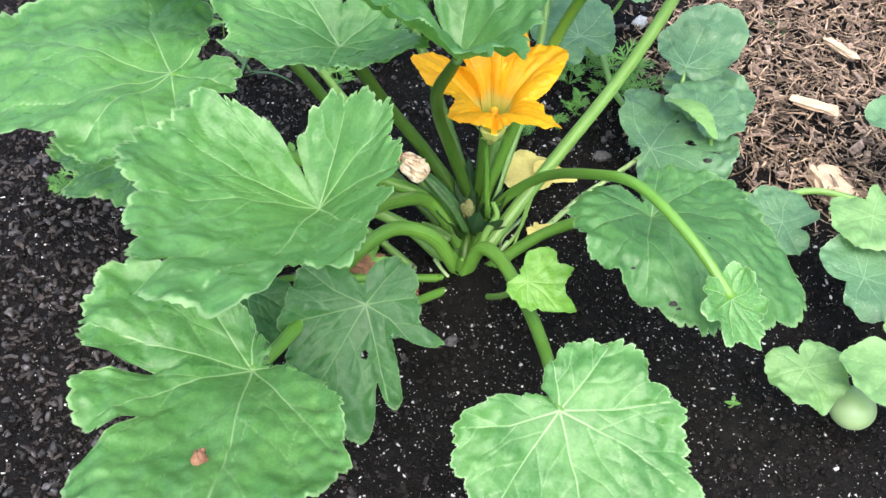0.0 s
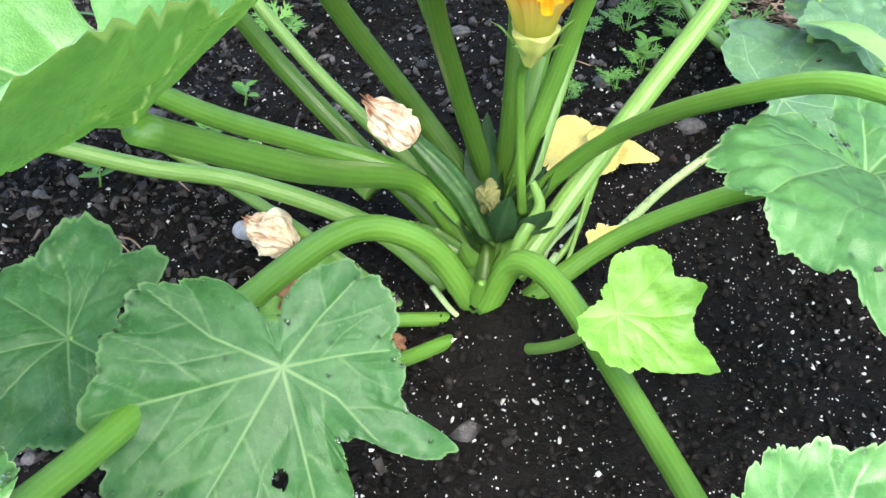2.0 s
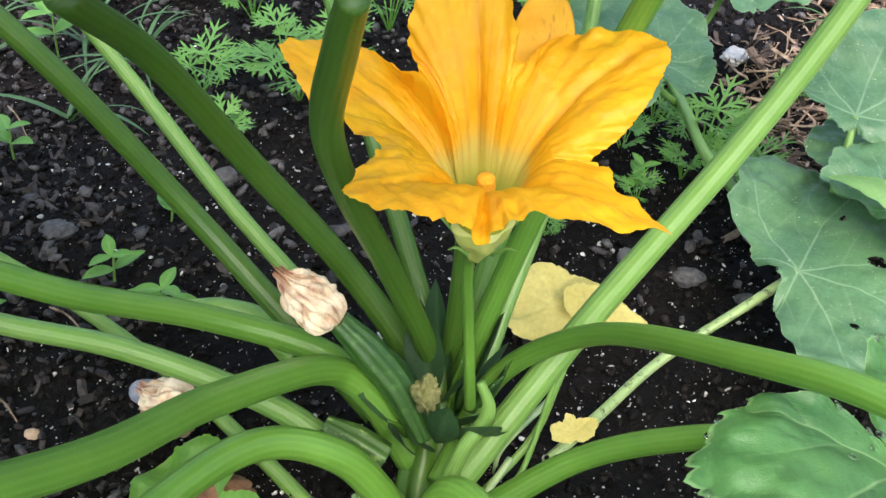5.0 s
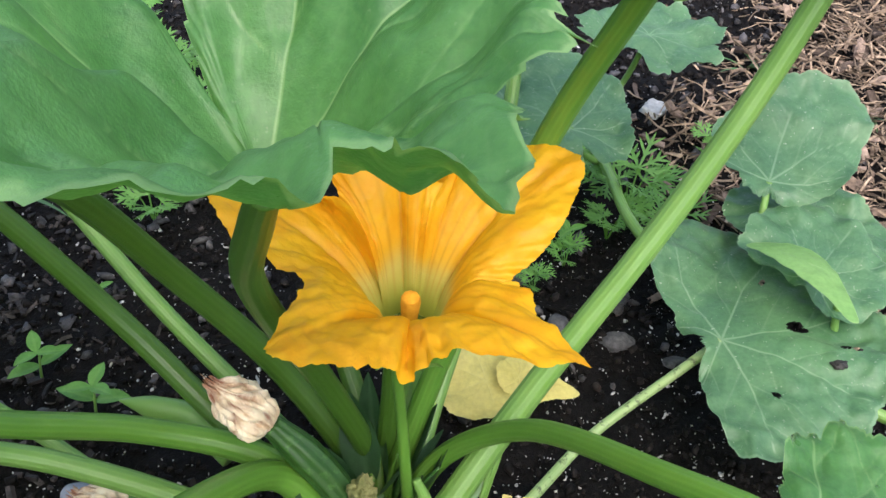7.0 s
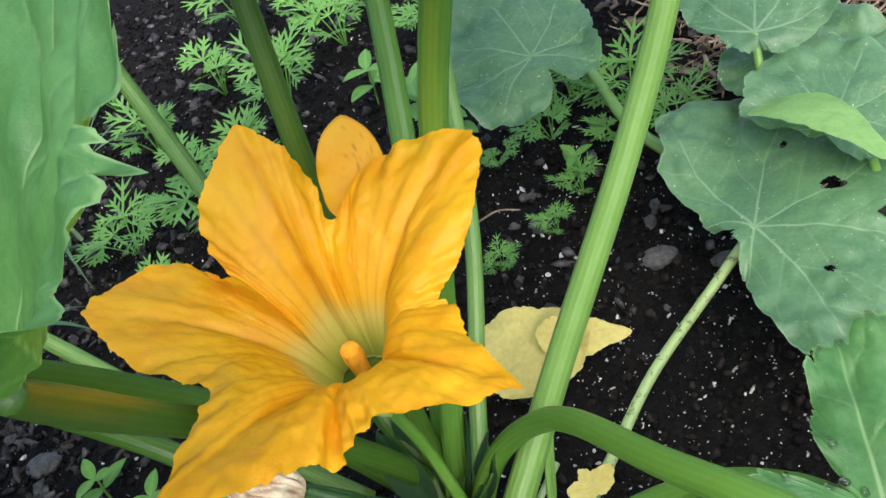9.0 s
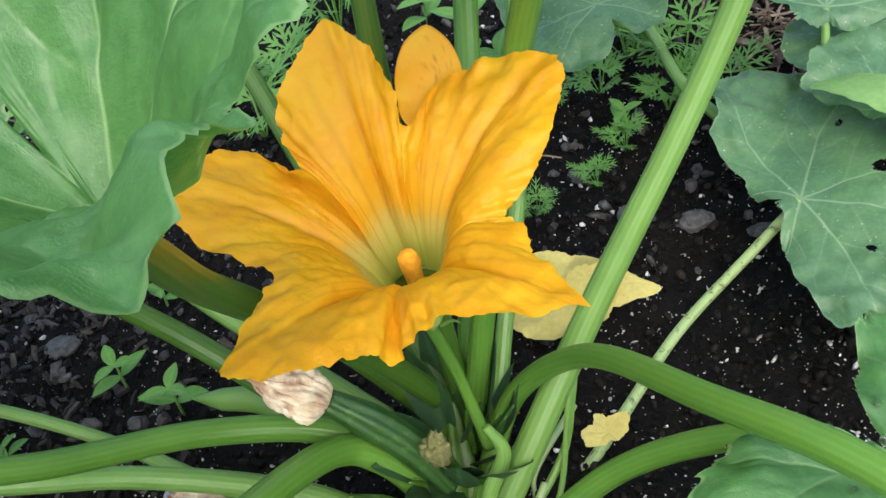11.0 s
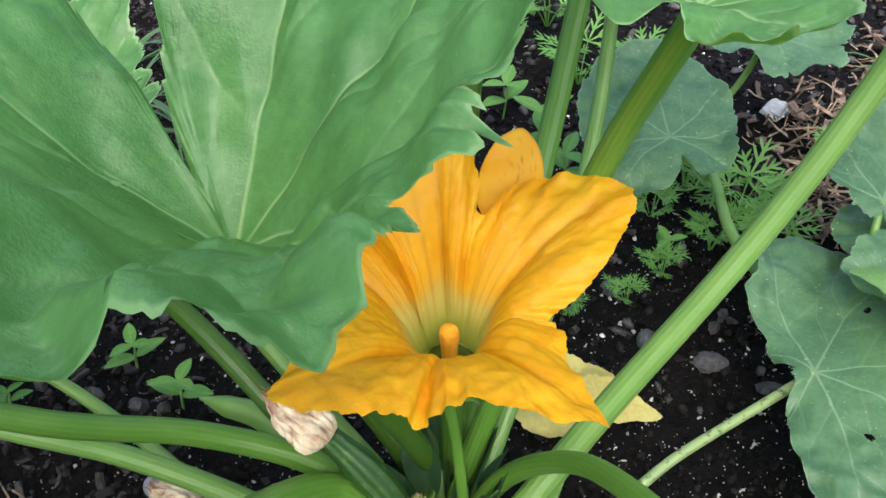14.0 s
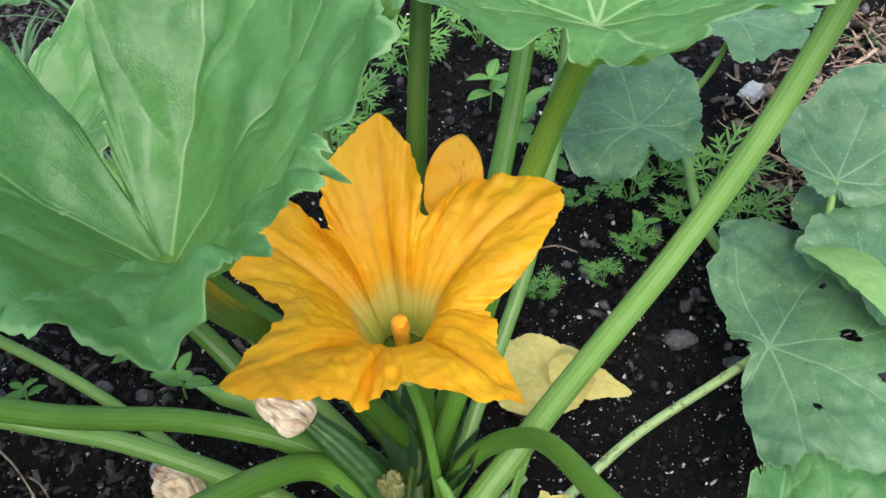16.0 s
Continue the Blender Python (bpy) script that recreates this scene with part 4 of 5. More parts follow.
blade((0.545, 1.276, 0.12), (0.05, -0.1, 1.0), V3, -130, VINE_LEAF, VINE, seed=33, puff=0.001, rings=34, spokes=260, teeth=0.0026, ruffle=0.003)
FOLDED = [(145, .056), (130, .047), (113, .04), (94, .031), (71, .026), (36, .02), (2, .018), (-30, .024), (-57, .038), (-66, .064), (-73, .062), (-79, .051), (-88, .037), (-115, .024), (-150, .02), (170, .029), (152, .045)]
blade((0.533, 1.264, 0.142), (0.12, 0.1, 1.0), FOLDED, 150, VINE_UNDER, VINE, seed=34, puff=0.0, rings=26, spokes=200, droop=0.5, teeth=0.0, frill=0.0005, ruffle=0.001, mains=(0,), label="young leaf folded over to its pale underside")
stalk([(0.41, 1.56, 0.03), (0.375, 1.51, 0.08), (0.352, 1.46, 0.139)], (0.005, 0.0045, 0.004), STALK_PALE, VINE)
VB = [(-64, .02), (-85, .05), (-106, .068), (-133, .082), (177, .08), (150, .1), (125, .12), (106, .13), (90, .128), (75, .11), (50, .085), (20, .065), (-4, .06), (-35, .06), (-55, .05)]
blade((0.352, 1.46, 0.14), (0.0, -0.2, 1.0), VB, -75, VINE_LEAF, VINE, seed=35, puff=0.001, rings=34, spokes=260, teeth=0.0026, ruffle=0.004)
stalk([(0.4, 1.64, 0.03), (0.44, 1.66, 0.08), (0.46, 1.66, 0.14)], (0.005, 0.0045, 0.004), STALK_PALE, VINE)
blade((0.46, 1.66, 0.142), (0.0, 0.0, 1.0), standard_lobes(0.09, 60, sharp=0.06, seed=36), -120, VINE_LEAF, VINE, seed=36, puff=0.001, rings=30, spokes=200)
for k, (x, y, z, s, tip, mat) in enumerate(((0.622, 0.8, 0.09, 0.06, -75, VINE_PALE), (0.735, 0.79, 0.125, 0.095, -50, VINE_PALE), (0.73, 0.955, 0.1, 0.08, 20, VINE_LEAF), (0.755, 1.05, 0.13, 0.07, -70, VINE_PALE), (0.655, 1.1, 0.06, 0.075, 160, VINE_LEAF), (0.86, 1.25, 0.13, 0.085, 20, VINE_LEAF), (0.6, 1.06, 0.05, 0.06, 120, VINE_LEAF), (0.57, 1.36, 0.1, 0.085, 60, VINE_LEAF))):
    stalk([(x + 0.05, y + 0.06, 0.02), (x + 0.02, y + 0.03, 0.6 * z), (x, y, z)], (0.0045, 0.004, 0.0035), STALK_PALE, VINE)
    blade((x, y, z + 0.002), (0.05, -0.12, 1.0), standard_lobes(s, tip, sharp=0.03, sinus=0.3, seed=40 + k), tip + 180, mat, VINE, seed=40 + k, puff=0.0012, rings=34, spokes=260, ruffle=0.005, teeth=0.0022)
crumpled("round_fruit", (0.7, 0.79, 0.026), 0.03, MELON, 8.0, (1, 1, 0.92), VINE, 0.02, label="small round pale green fruit")


# ---- fallen bits on the soil ----
def fallen_leaf(at, normal, size, tip, mat, seed, label, **k):
    return tagged(new("fallen_leaf", leaf_mesh("fallen_leaf", at, normal, standard_lobes(size, tip, sharp=0.05, seed=seed), mat, tip + 180, seed=seed, teeth=0.0026, rings=30, spokes=200, puff=0.0008, **k)), label, "fallen leaf")


OVAL = [(0, .05), (30, .046), (60, .042), (90, .04), (120, .045), (150, .05), (180, .052), (-150, .048), (-120, .042), (-90, .038), (-60, .04), (-30, .046)]
tagged(new("fallen_leaf", leaf_mesh("fallen_leaf", (0.272, 1.238, 0.016), (-0.05, -0.25, 1.0), OVAL, YELLOW_LEAF, 20, seed=51, teeth=0.0018, rings=30, spokes=200, puff=0.0008, ruffle=0.006, cup=0.1)), "yellowed fallen leaf lying flat on the soil", "fallen leaf")
SPIKE = [(-8, .058), (5, .04), (25, .026), (60, .02), (90, .018), (180, .02), (-90, .018), (-60, .022), (-25, .035)]
tagged(new("fallen_leaf", leaf_mesh("fallen_leaf", (0.3, 1.238, 0.022), (0.2, -0.35, 1.0), SPIKE, YELLOW_LEAF, 180, seed=52, teeth=0.0018, rings=30, spokes=200, puff=0.0008, ruffle=0.004)), "pale yellow folded leaf scrap on the soil", "fallen leaf")
SCRAP = [(0, .014), (30, .02), (60, .013), (90, .009), (120, .016), (150, .012), (180, .021), (-150, .019), (-120, .01), (-90, .006), (-50, .008)]
tagged(new("fallen_leaf", leaf_mesh("fallen_leaf", (0.29, 1.103, 0.014), (0.1, -0.3, 1.0), SCRAP, YELLOW_LEAF, 0, seed=53, teeth=0.0018, rings=24, spokes=140, puff=0.0006, ruffle=0.006, cup=0.2)), "small yellow leaf scrap on the soil", "fallen leaf")
fallen_leaf((0.03, 1.0, 0.02), (-0.2, -0.3, 1.0), 0.06, 220, LEAF_YOUNG, 54, "limp pale green leaf lying low on the soil", ruffle=0.012)
tagged(pleated("withered_flower", (0.0, 1.072, 0.02), (-0.048, 1.1, 0.026), 0.023, 11.0), "shrivelled cream and brown flower lying on the soil", "withered flower")
tagged(crumpled("dry_leaf", (0.03, 1.01, 0.018), 0.03, DRY, 14.0, (1.2, 0.9, 0.4), None, 0.5, 2.0), "crumpled dry brown leaf on the soil", "dry leaf")
tagged(crumpled("dry_leaf", (0.09, 0.965, 0.01), 0.018, DRY, 17.0, (1.3, 0.9, 0.4), None, 0.5, 2.0), "crumpled dry brown leaf on the soil", "dry leaf")
for k, (x, y, s, mat, sq, lab) in enumerate((
        (-0.056, 1.119, 0.0145, BLUE_STONE, (1.0, 0.8, 0.75), "smooth blue-grey pebble on the soil"), (-0.11, 1.2, 0.008, STONE, (1, 0.9, 0.7), "small grey pebble on the soil"),
        (-0.066, 1.405, 0.014, STONE, (1, 0.8, 0.8), "grey pebble on the soil"), (0.4, 1.31, 0.014, STONE, (1.2, 0.8, 0.6), "rough grey stone half buried in soil"),
        (0.345, 1.33, 0.012, STONE, (0.9, 1.1, 0.6), "rough grey stone half buried in soil"), (0.45, 1.28, 0.01, STONE, (1.3, 0.8, 0.5), "rough grey stone half buried in soil"),
        (0.31, 1.4, 0.011, STONE, (1, 1, 0.7), "grey pebble on the soil"), (-0.13, 1.07, 0.006, WOOD, (1.2, 0.8, 0.8), "small pale pebble on the soil"), (-0.2, 1.3, 0.015, STONE, (1.2, 0.9, 0.6), "grey pebble on the soil"),
        (0.02, 0.74, 0.014, STONE, (1.2, 0.9, 0.6), "grey pebble on the soil"), (0.14, 1.5, 0.012, STONE, (1.1, 0.9, 0.7), "grey pebble on the soil"))):
    tagged(crumpled("pebble", (x, y, height(x, y) + 0.45 * s * sq[2]), s, mat, 20.0 + k, sq, None, 0.1 if mat is BLUE_STONE else 0.3, 1.6), lab, "pebble")


def chip(place, size, turn, mat, label, seed):
    bm = bmesh.new()
    bmesh.ops.create_cube(bm, size=1)
    bmesh.ops.subdivide_edges(bm, edges=bm.edges, cuts=3, use_grid_fill=True)
    for v in bm.verts:
        k = Vector((noise.noise(v.co * 3 + Vector((seed, 0, 0))), noise.noise(v.co * 3 + Vector((0, seed, 0))), noise.noise(v.co * 3 + Vector((0, 0, seed)))))
        v.co = v.co + 0.22 * k
        v.co = Vector((v.co.x * size[0], v.co.y * size[1], v.co.z * size[2]))
    me = bpy.data.meshes.new("wood_chip")
    bm.to_mesh(me)
    bm.free()
    me.materials.append(mat)
    ob = new("wood_chip", me)
    ob.matrix_world = pose(place[0], place[1], height(place[0], place[1]) + place[2] + 0.5 * size[2], 4, 5, turn)
    return tagged(ob, label, "wood chip")


chip((0.775, 1.25, 0.006), (0.05, 0.075, 0.02), 15, WOOD, "pale split wood chip lying on mulch", 1.0)
chip((0.78, 1.44, 0.03), (0.075, 0.02, 0.008), -15, WOOD, "long pale wood splinter on the mulch", 2.0)
chip((0.87, 1.63, 0.03), (0.07, 0.018, 0.008), 120, WOOD, "long pale wood splinter on the mulch", 3.0)
chip((0.66, 1.5, 0.012), (0.04, 0.018, 0.008), 40, WOOD, "pale wood splinter on the mulch", 4.0)
chip((0.345, 1.61, 0.004), (0.045, 0.022, 0.008), 20, PERLITE, "pale crumbling chip on the soil", 5.0)
chip((0.5, 1.72, 0.004), (0.035, 0.025, 0.008), 60, PERLITE, "pale crumbling chip on the soil", 6.0)


# ---- weeds ----
def frond_mesh(length, lean, turn, seed):
    """A deeply cut fan-shaped leaf on a thin curved stalk."""
    rng = random.Random(seed)
    verts, faces, vein = [], [], []

    def strip(points, widths, side, root=None):
        o = len(verts)
        for p, w in zip(points, widths):
            verts.extend([p - side * w, p + side * w])
            vein.extend((0.15, 0.15))
        for q in range(len(points) - 1):
            faces.append((o + 2 * q, o + 2 * q + 1, o + 2 * q + 3, o + 2 * q + 2))
        if root is not None:
            faces.append((root, o, o + 1))
        return o

    across = Vector((-math.sin(turn), math.cos(turn), 0))
    ahead = Vector((math.cos(turn), math.sin(turn), 0))
    pts = []
    for k in range(8):
        u = 0.62 * k / 7
        pts.append(ahead * length * (lean * u + 0.4 * lean * u * u) + Vector((0, 0, length * (u - 0.3 * lean * u * u))))
    foot = strip(pts, [0.0009] * 8, across)
    strip(pts, [0.0009] * 8, ahead, foot)
    base = pts[-1]
    d = (pts[-1] - pts[-2]).normalized()
    axis = (d * 0.55 + ahead * 0.75).normalized()
    normal = axis.cross(across).normalized()
    reach = 0.5 * length
    for a in (-78, -40, 0, 40, 78):
        a += rng.uniform(-8, 8)
        r = reach * (1.0 - 0.35 * abs(a) / 115) * rng.uniform(0.85, 1.1)
        w = (axis * math.cos(math.radians(a)) + across * math.sin(math.radians(a)) - normal * rng.uniform(-0.1, 0.25)).normalized()
        side = w.cross(normal).normalized()
        finger = strip([base, base + w * 0.4 * r, base + w * 0.75 * r, base + w * r], (0.0008, 0.0018, 0.0017, 0.0003), side, foot + 14)
        for f in (0.35, 0.62):
            for z in (1, -1):
                t = (w * 0.85 + side * z * 0.6).normalized()
                m = base + w * f * r
                n2 = t.cross(normal).normalized()
                ln = 0.42 * r * rng.uniform(0.8, 1.2)
                strip([m, m + t * 0.6 * ln, m + t * ln - normal * 0.05 * ln], (0.0013, 0.0015, 0.0003), n2, finger + (2 if f < 0.5 else 4))
    return mesh("frond", verts, faces, WEED, vein=vein)


def carrot_weed(size, count, seed):
    ob = thing("feathery_seedling", (0, 0, 0), "small green feathery-leaved seedling growing in the soil", "weed", "feathery seedlings")
    rng = random.Random(seed)
    for k in range(count):
        part("frond", frond_mesh(size * rng.uniform(0.7, 1.15), rng.uniform(0.06, 0.42), k * 6.283 / count + rng.uniform(-0.4, 0.4), seed * 10 + k), ob)
    return ob


kinds = [carrot_weed(0.075, 6, 1), carrot_weed(0.06, 5, 2), carrot_weed(0.09, 7, 3)]
spots = [(0.36, 1.425, 0.6), (0.41, 1.47, 1.0), (0.44, 1.53, 1.1), (0.385, 1.56, 1.0), (0.35, 1.52, 0.9), (0.47, 1.46, 0.8), (0.325, 1.385, 0.5), (0.29, 1.5, 0.6), (-0.02, 1.56, 1.3), (0.02, 1.64, 1.2),
         (-0.06, 1.66, 1.2), (0.06, 1.75, 1.2), (-0.12, 1.75, 1.2), (-0.03, 1.83, 1.3), (0.14, 1.85, 1.1), (0.21, 1.92, 1.1), (-0.08, 1.47, 1.0), (-0.14, 1.58, 1.1), (-0.47, 1.14, 1.0), (-0.44, 1.18, 0.9),
         (0.26, 1.78, 1.0), (0.33, 1.8, 1.0), (0.55, 1.62, 0.7), (0.265, 1.36, 0.4), (0.1, 1.93, 1.2), (-0.2, 1.9, 1.2), (0.0, 1.98, 1.2)]
rs = random.Random(8)
for k, (x, y, s) in enumerate(spots):
    m = Matrix.Translation((x, y, height(x, y) - 0.004)) @ Matrix.Rotation(rs.uniform(0, 6.28), 4, "Z") @ Matrix.Diagonal((s, s, s * rs.uniform(0.8, 1.1), 1))
    if k < 3:
        kinds[k].matrix_basis = m
        ob = kinds[k]
    else:
        ob = copy_thing(kinds[k % 3], Matrix.Identity(4))
        ob.matrix_basis = m


def oval_leaf(at, tip, width, mat, up=(0, 0, 1), sag=0.15):
    """A small pointed oval leaf from its stalk end to its tip."""
    a, b = Vector(at), Vector(tip)
    d = b - a
    side = d.cross(Vector(up)).normalized()
    n = side.cross(d).normalized()
    rows, cols = 14, 7
    V, vein = [], []
    for i in range(rows):
        s = i / (rows - 1)
        w = width * (math.sin(math.pi * s ** 0.85) ** 0.8 if 0 < s < 1 else 0.02)
        for j in range(cols):
            u = j / (cols - 1) * 2 - 1
            V.append(a + d * s + side * w * u + n * (abs(u) * w * 0.3 - sag * d.length * s * s))
            vein.append(0.7 if abs(u) < 0.1 else 0.0)
    return mesh("leaf", V, grid_faces(rows, cols, False), mat, vein=vein)


# young growth crowded at the crown, leaf colour darkened for the deep shade there
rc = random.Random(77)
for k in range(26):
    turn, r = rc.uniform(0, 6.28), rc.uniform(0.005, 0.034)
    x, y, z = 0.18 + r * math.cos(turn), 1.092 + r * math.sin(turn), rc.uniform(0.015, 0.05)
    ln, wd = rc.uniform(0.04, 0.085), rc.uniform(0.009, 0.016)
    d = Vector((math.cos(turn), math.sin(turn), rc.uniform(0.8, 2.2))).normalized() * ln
    part("young_leaf", oval_leaf((x, y, z), Vector((x, y, z)) + d, wd, LEAF_CROWN_SHADE, (math.cos(turn + 2.6), math.sin(turn + 2.6), 0.35), -0.12), PLANT)
for k in range(9):
    a, r = rc.uniform(0, 6.28), rc.uniform(0.008, 0.03)
    x, y, h = 0.182 + r * math.cos(a), 1.082 + 0.8 * r * math.sin(a), rc.uniform(0.03, 0.065)
    stalk([(x, y, 0.03), (x + 0.3 * r * math.cos(a), y + 0.3 * r * math.sin(a), 0.03 + 0.6 * h), (x + 0.8 * r * math.cos(a), y + 0.6 * r * math.sin(a), 0.03 + h)], (0.003, 0.0026, 0.001), (STALK_DARK, FRUIT)[k % 2], name="side_shoot", n=14, around=20, ribs=5)
# pale roots at the crown, straws on the soil
stalk([(0.131, 1.024, 0.02), (0.149, 0.999, 0.016), (0.165, 0.995, 0.004)], (0.0028, 0.0026, 0.0016), MELON, name="root", label="pale root at the soil", n=16, around=16, ribs=3)
stalk([(0.24, 1.06, 0.03), (0.22, 1.026, 0.02), (0.216, 1.016, 0.002)], (0.0028, 0.0026, 0.0016), MELON, name="root", label="pale root at the soil", n=16, around=16, ribs=3)
stalk([(0.269, 1.12, 0.03), (0.235, 1.076, 0.025), (0.229, 1.065, 0.004)], (0.0028, 0.0026, 0.0016), MELON, name="root", label="pale root at the soil", n=16, around=16, ribs=3)
for a, b in (
        ((-0.172, 1.094, 0.006), (-0.14, 1.071, 0.006)),
        ((-0.219, 1.121, 0.006), (-0.157, 1.074, 0.006)),
        ((-0.165, 1.195, 0.006), (-0.122, 1.166, 0.006)),
        ((-0.337, 1.497, 0.006), (-0.292, 1.443, 0.006)),
        ((0.255, 1.419, 0.008), (0.297, 1.416, 0.008))):
    mid = tuple(0.5 * (p + q) + d for p, q, d in zip(a, b, (0.0, 0.003, 0.004)))
    tagged(new("straw", tube_mesh("straw", [a, mid, b], (0.0011, 0.001, 0.0007), STRAW, n=12, around=8, ribs=2)), "thin pale dry straw lying on the soil", "straw", "straws on the soil")


def broad_weed(x, y, size, seed, turn):
    rng = random.Random(seed)
    z = height(x, y)
    ob = thing("broad_leaved_seedling", (x, y, z), "small seedling with paired oval green leaves in the soil", "weed", "broad-leaved seedlings")
    stem = [(x, y, z - 0.003), (x + 0.004, y - 0.003, z + 0.5 * size), (x + 0.006, y, z + size)]
    part("stem", tube_mesh("stem", stem, (0.0014, 0.0012, 0.001), STALK_PALE, n=14, around=8, ribs=3), ob)
    for lvl, (h, ln) in enumerate(((0.55, 0.8), (0.98, 0.62))):
        for k in range(2 + lvl):
            a = turn + lvl * 1.4 + k * 2 * math.pi / (2 + lvl) + rng.uniform(-0.2, 0.2)
            c = Vector((x + 0.004, y - 0.001, z + h * size))
            t = c + Vector((math.cos(a), math.sin(a), rng.uniform(0.25, 0.5))) * size * ln
            part("leaf", oval_leaf(c, t, size * ln * 0.27, WEED), ob)
    return ob


for k, (x, y, s) in enumerate(((-0.065, 1.2, 0.038), (-0.125, 1.24, 0.036), (0.22, 1.62, 0.06), (0.25, 1.55, 0.05), (-0.3, 1.42, 0.04), (-0.22, 1.18, 0.025), (0.17, 1.7, 0.05), (0.36, 1.45, 0.03), (-0.1, 1.33, 0.025), (0.545, 0.8, 0.014), (-0.33, 1.62, 0.06))):
    broad_weed(x, y, s, 60 + k, 0.7 * k)


def grass_tuft(x, y, count, length, seed):
    rng = random.Random(seed)
    z = height(x, y)
    ob = thing("grass_tuft", (x, y, z), "dark green grass tuft with narrow arching blades", "grass", "grass tufts")
    for k in range(count):
        a = rng.uniform(0, 6.28)
        ln, w = length * rng.uniform(0.6, 1.2), rng.uniform(0.0015, 0.004)
        lean = rng.uniform(0.5, 1.1)
        V, vein = [], []
        side = Vector((-math.sin(a), math.cos(a), 0))
        for i in range(9):
            s = i / 8
            c = Vector((x + 0.01 * math.cos(a * 3), y + 0.01 * math.sin(a * 3), z)) + Vector((math.cos(a), math.sin(a), 0)) * ln * lean * s + Vector((0, 0, ln * (0.75 * s - 0.6 * lean * s * s) + 0.004))
            ww = w * (1 - s ** 2.2) + 0.0002
            V += [c - side * ww, c + Vector((0, 0, -0.3 * ww)), c + side * ww]
            vein += [0, 0.6, 0]
        part("blade", mesh("blade", V, grid_faces(9, 3, False), GRASS, vein=vein), ob)
    return ob


for k, (x, y, c, ln) in enumerate(((-0.42, 1.58, 16, 0.16), (-0.5, 1.72, 18, 0.18), (-0.36, 1.75, 16, 0.17), (-0.3, 1.66, 12, 0.14), (-0.46, 1.45, 12, 0.14), (-0.22, 1.62, 10, 0.12), (-0.6, 1.6, 14, 0.17), (-0.24, 1.8, 12, 0.15), (-0.26, 1.5, 9, 0.12), (-0.5, 1.9, 14, 0.17), (0.78, 1.72, 8, 0.06), (0.66, 1.85, 8, 0.06))):
    grass_tuft(x, y, c, ln, 80 + k)


# ---- black plant pot at the edge of the bed ----
def pot(x, y, r, h):
    prof = [(0.8 * r, 0), (r, h), (1.08 * r, h), (1.08 * r, h + 0.02), (0.98 * r, h + 0.02), (0.94 * r, h - 0.02), (0.9 * r, 0.55 * h), (0.001, 0.55 * h)]
    n = 48
    V = [(x + q * math.cos(2 * math.pi * j / n), y + q * math.sin(2 * math.pi * j / n), z - 0.006) for q, z in prof for j in range(n)]
    ob = new("plant_pot", mesh("plant_pot", V, grid_faces(len(prof), n, True), PLASTIC, smooth=False))
    return tagged(ob, "black plastic plant pot standing on the soil", "plant pot")


pot(1.16, 1.86, 0.16, 0.14)


# ---- small things lying on the leaves ----
def leaf_spot(ob, x, y):
    """The point of a leaf over the ground point x, y."""
    me = ob.data
    co = np.empty(len(me.vertices) * 3)
    me.vertices.foreach_get("co", co)
    co = co.reshape(-1, 3)
    return co[np.argmin((co[:, 0] - x) ** 2 + (co[:, 1] - y) ** 2)]


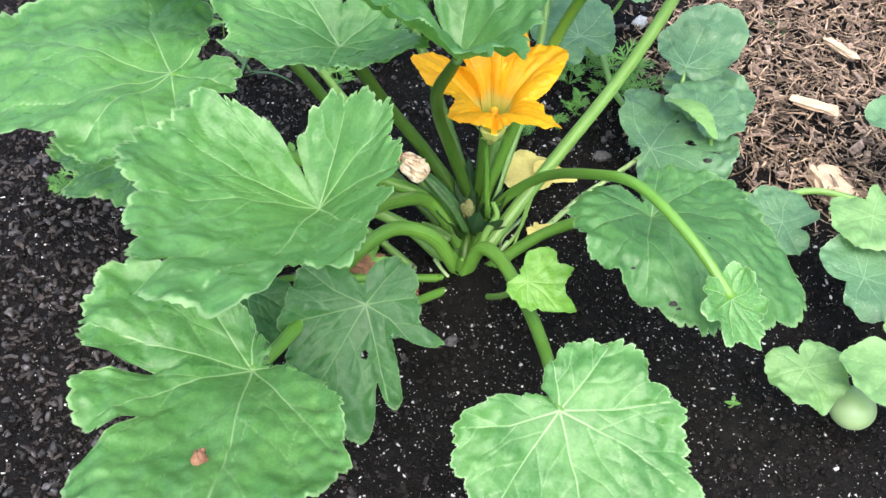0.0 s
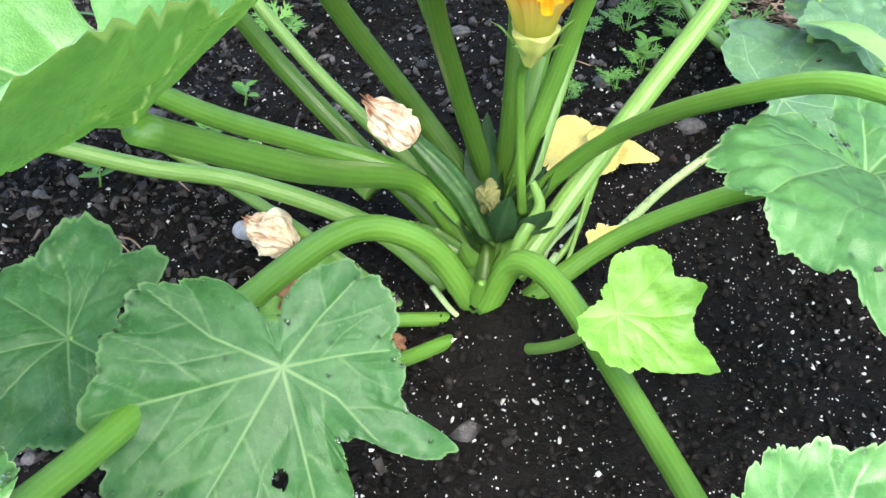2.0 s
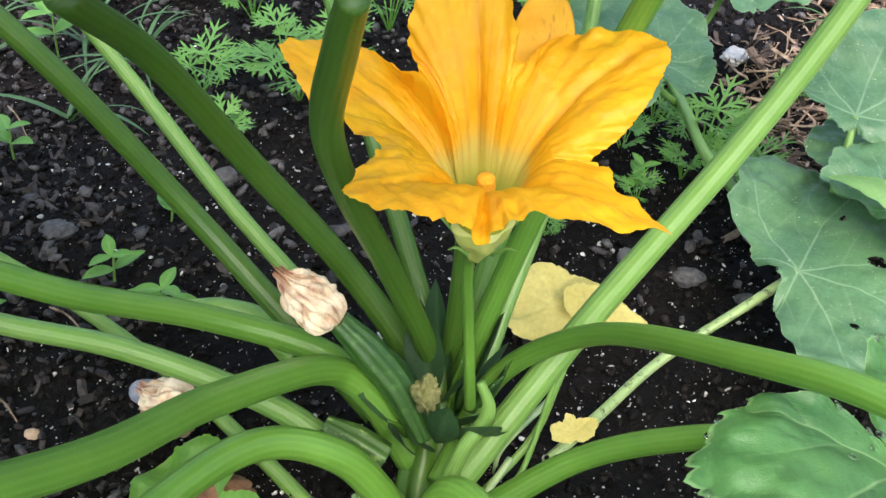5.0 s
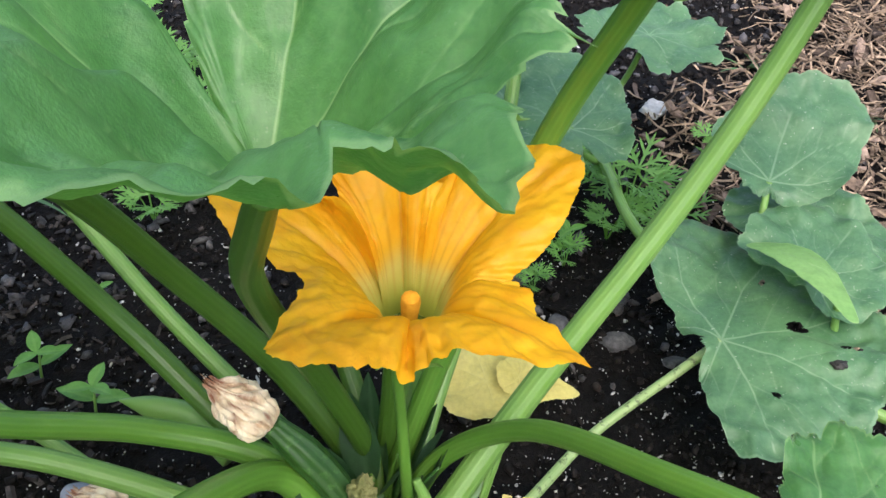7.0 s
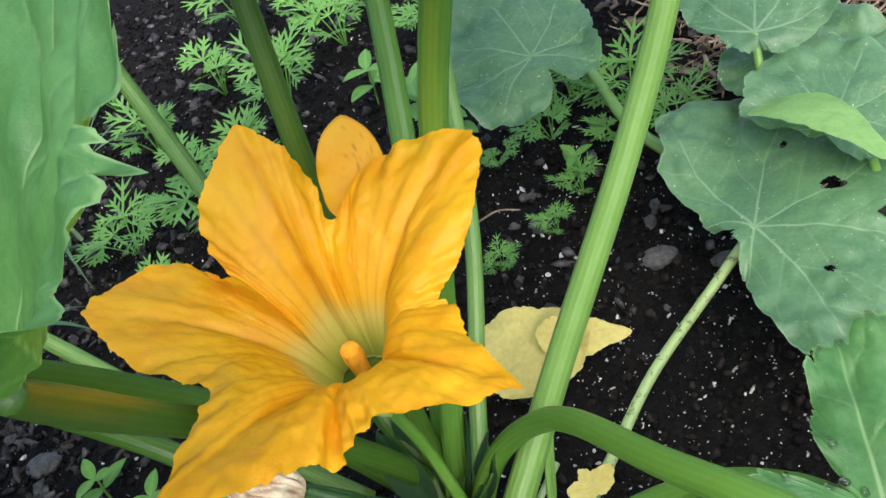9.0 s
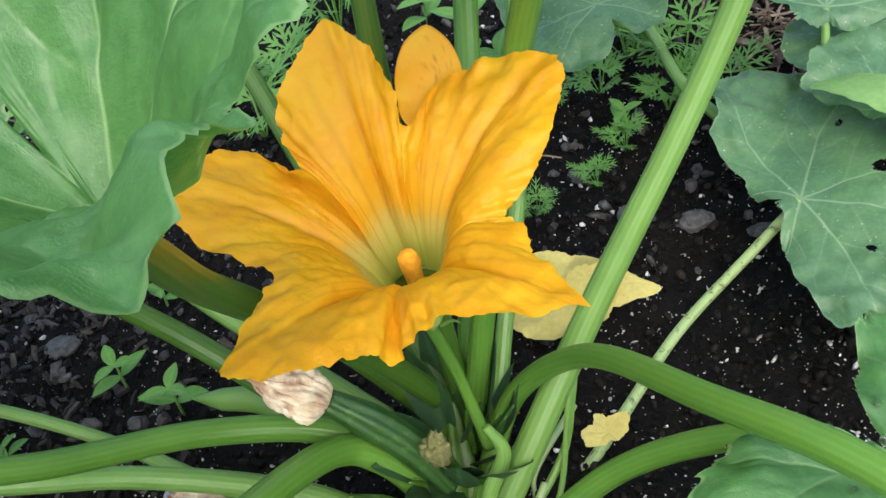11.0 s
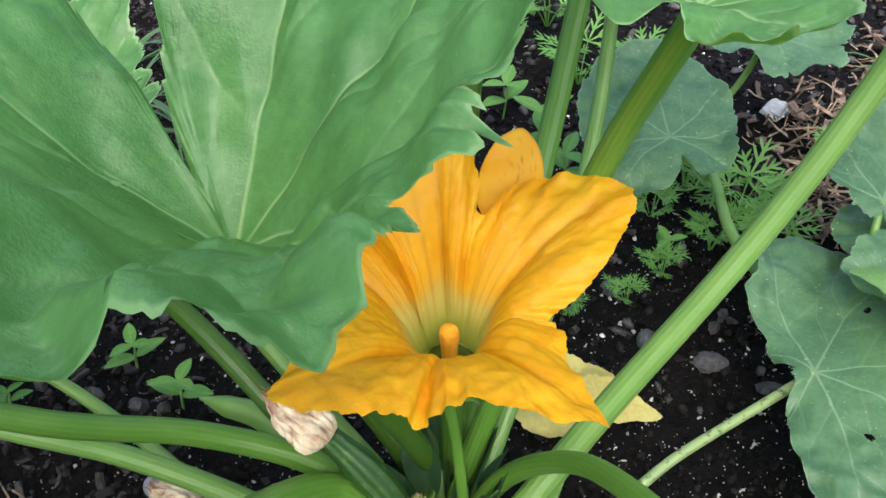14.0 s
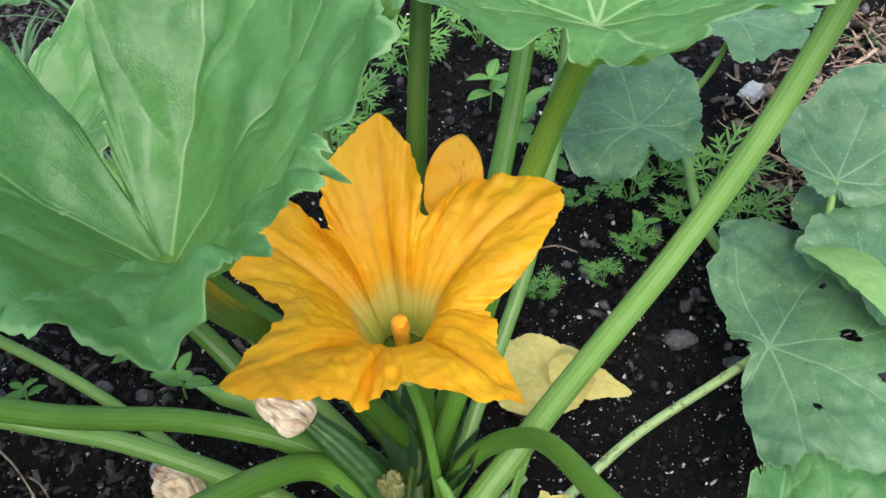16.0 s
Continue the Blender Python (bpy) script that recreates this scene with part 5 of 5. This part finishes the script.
p = leaf_spot(leaf_b, -0.045, 0.482)
tagged(crumpled("dry_petal", (p[0], p[1], p[2] + 0.003), 0.011, DRY, 40.0, (0.7, 1.1, 0.5), None, 0.5, 1.8), "curled dry brown petal lying on a leaf", "dry petal")
for x, y, r in ((0.419, 0.752, 0.0048), (0.426, 0.746, 0.003), (0.375, 0.793, 0.0025), (0.47, 0.85, 0.002)):
    p = leaf_spot(leaf_e, x, y)
    tagged(crumpled("dirt_speck", (p[0], p[1], p[2] + 0.3 * r), r, INSECT, 50.0 + x, (1.0, 0.75, 0.6), None, 0.7, 1.5), "dark speck of dirt stuck on a leaf", "dirt")


p = leaf_spot(vine_big, 0.545, 1.189)
tagged(crumpled("dirt_speck", (p[0], p[1], p[2] + 0.0015), 0.0055, INSECT, 57.0, (1.3, 0.9, 0.5), None, 0.7, 1.6), "dark crumb of soil stuck on a leaf", "dirt")


def water_material():
    m, nt, b = material("water", 0.03)
    b.inputs["Transmission Weight"].default_value = 1.0
    b.inputs["IOR"].default_value = 1.33
    return m


WATER = water_material()


def droplets(ob, count, lo, hi, seed, edge):
    """Beads of water on a leaf, most of them near its margin."""
    rng = np.random.default_rng(seed)
    me = ob.data
    co = np.empty(len(me.vertices) * 3)
    me.vertices.foreach_get("co", co)
    co = co.reshape(-1, 3)
    nv = np.empty(len(me.vertices) * 3)
    me.vertices.foreach_get("normal", nv)
    nv = nv.reshape(-1, 3)
    nv *= np.sign(nv[:, 2:3])
    n = len(co)
    bm = bmesh.new()
    bmesh.ops.create_icosphere(bm, subdivisions=2, radius=1)
    base = np.array([v.co for v in bm.verts])
    fc = [tuple(v.index for v in f.verts) for f in bm.faces]
    bm.free()
    verts, faces = [], []
    for k in range(count):
        i = int(n * (1 - edge * rng.random())) - 1 if rng.random() < 0.7 else int(n * (0.2 + 0.8 * rng.random())) - 1
        r = rng.uniform(lo, hi)
        o = len(base) * k
        u = nv[i]
        v = base * r
        v = v - np.outer(v @ u, u) * 0.45 + co[i] + u * r * 0.3
        verts.append(v)
        faces += [tuple(o + j for j in f) for f in fc]
    w = new("water_droplets", mesh("water_droplets", np.vstack(verts), faces, WATER))
    tagged(w, "clear water droplets beaded on a leaf", "water", kind="stuff")


droplets(leaf_c, 90, 0.0006, 0.0019, 1, 0.06)
droplets(leaf_e, 70, 0.0007, 0.0024, 2, 0.06)
droplets(leaf_d, 40, 0.0007, 0.002, 3, 0.06)
droplets(leaf_b, 60, 0.0007, 0.0024, 4, 0.3)
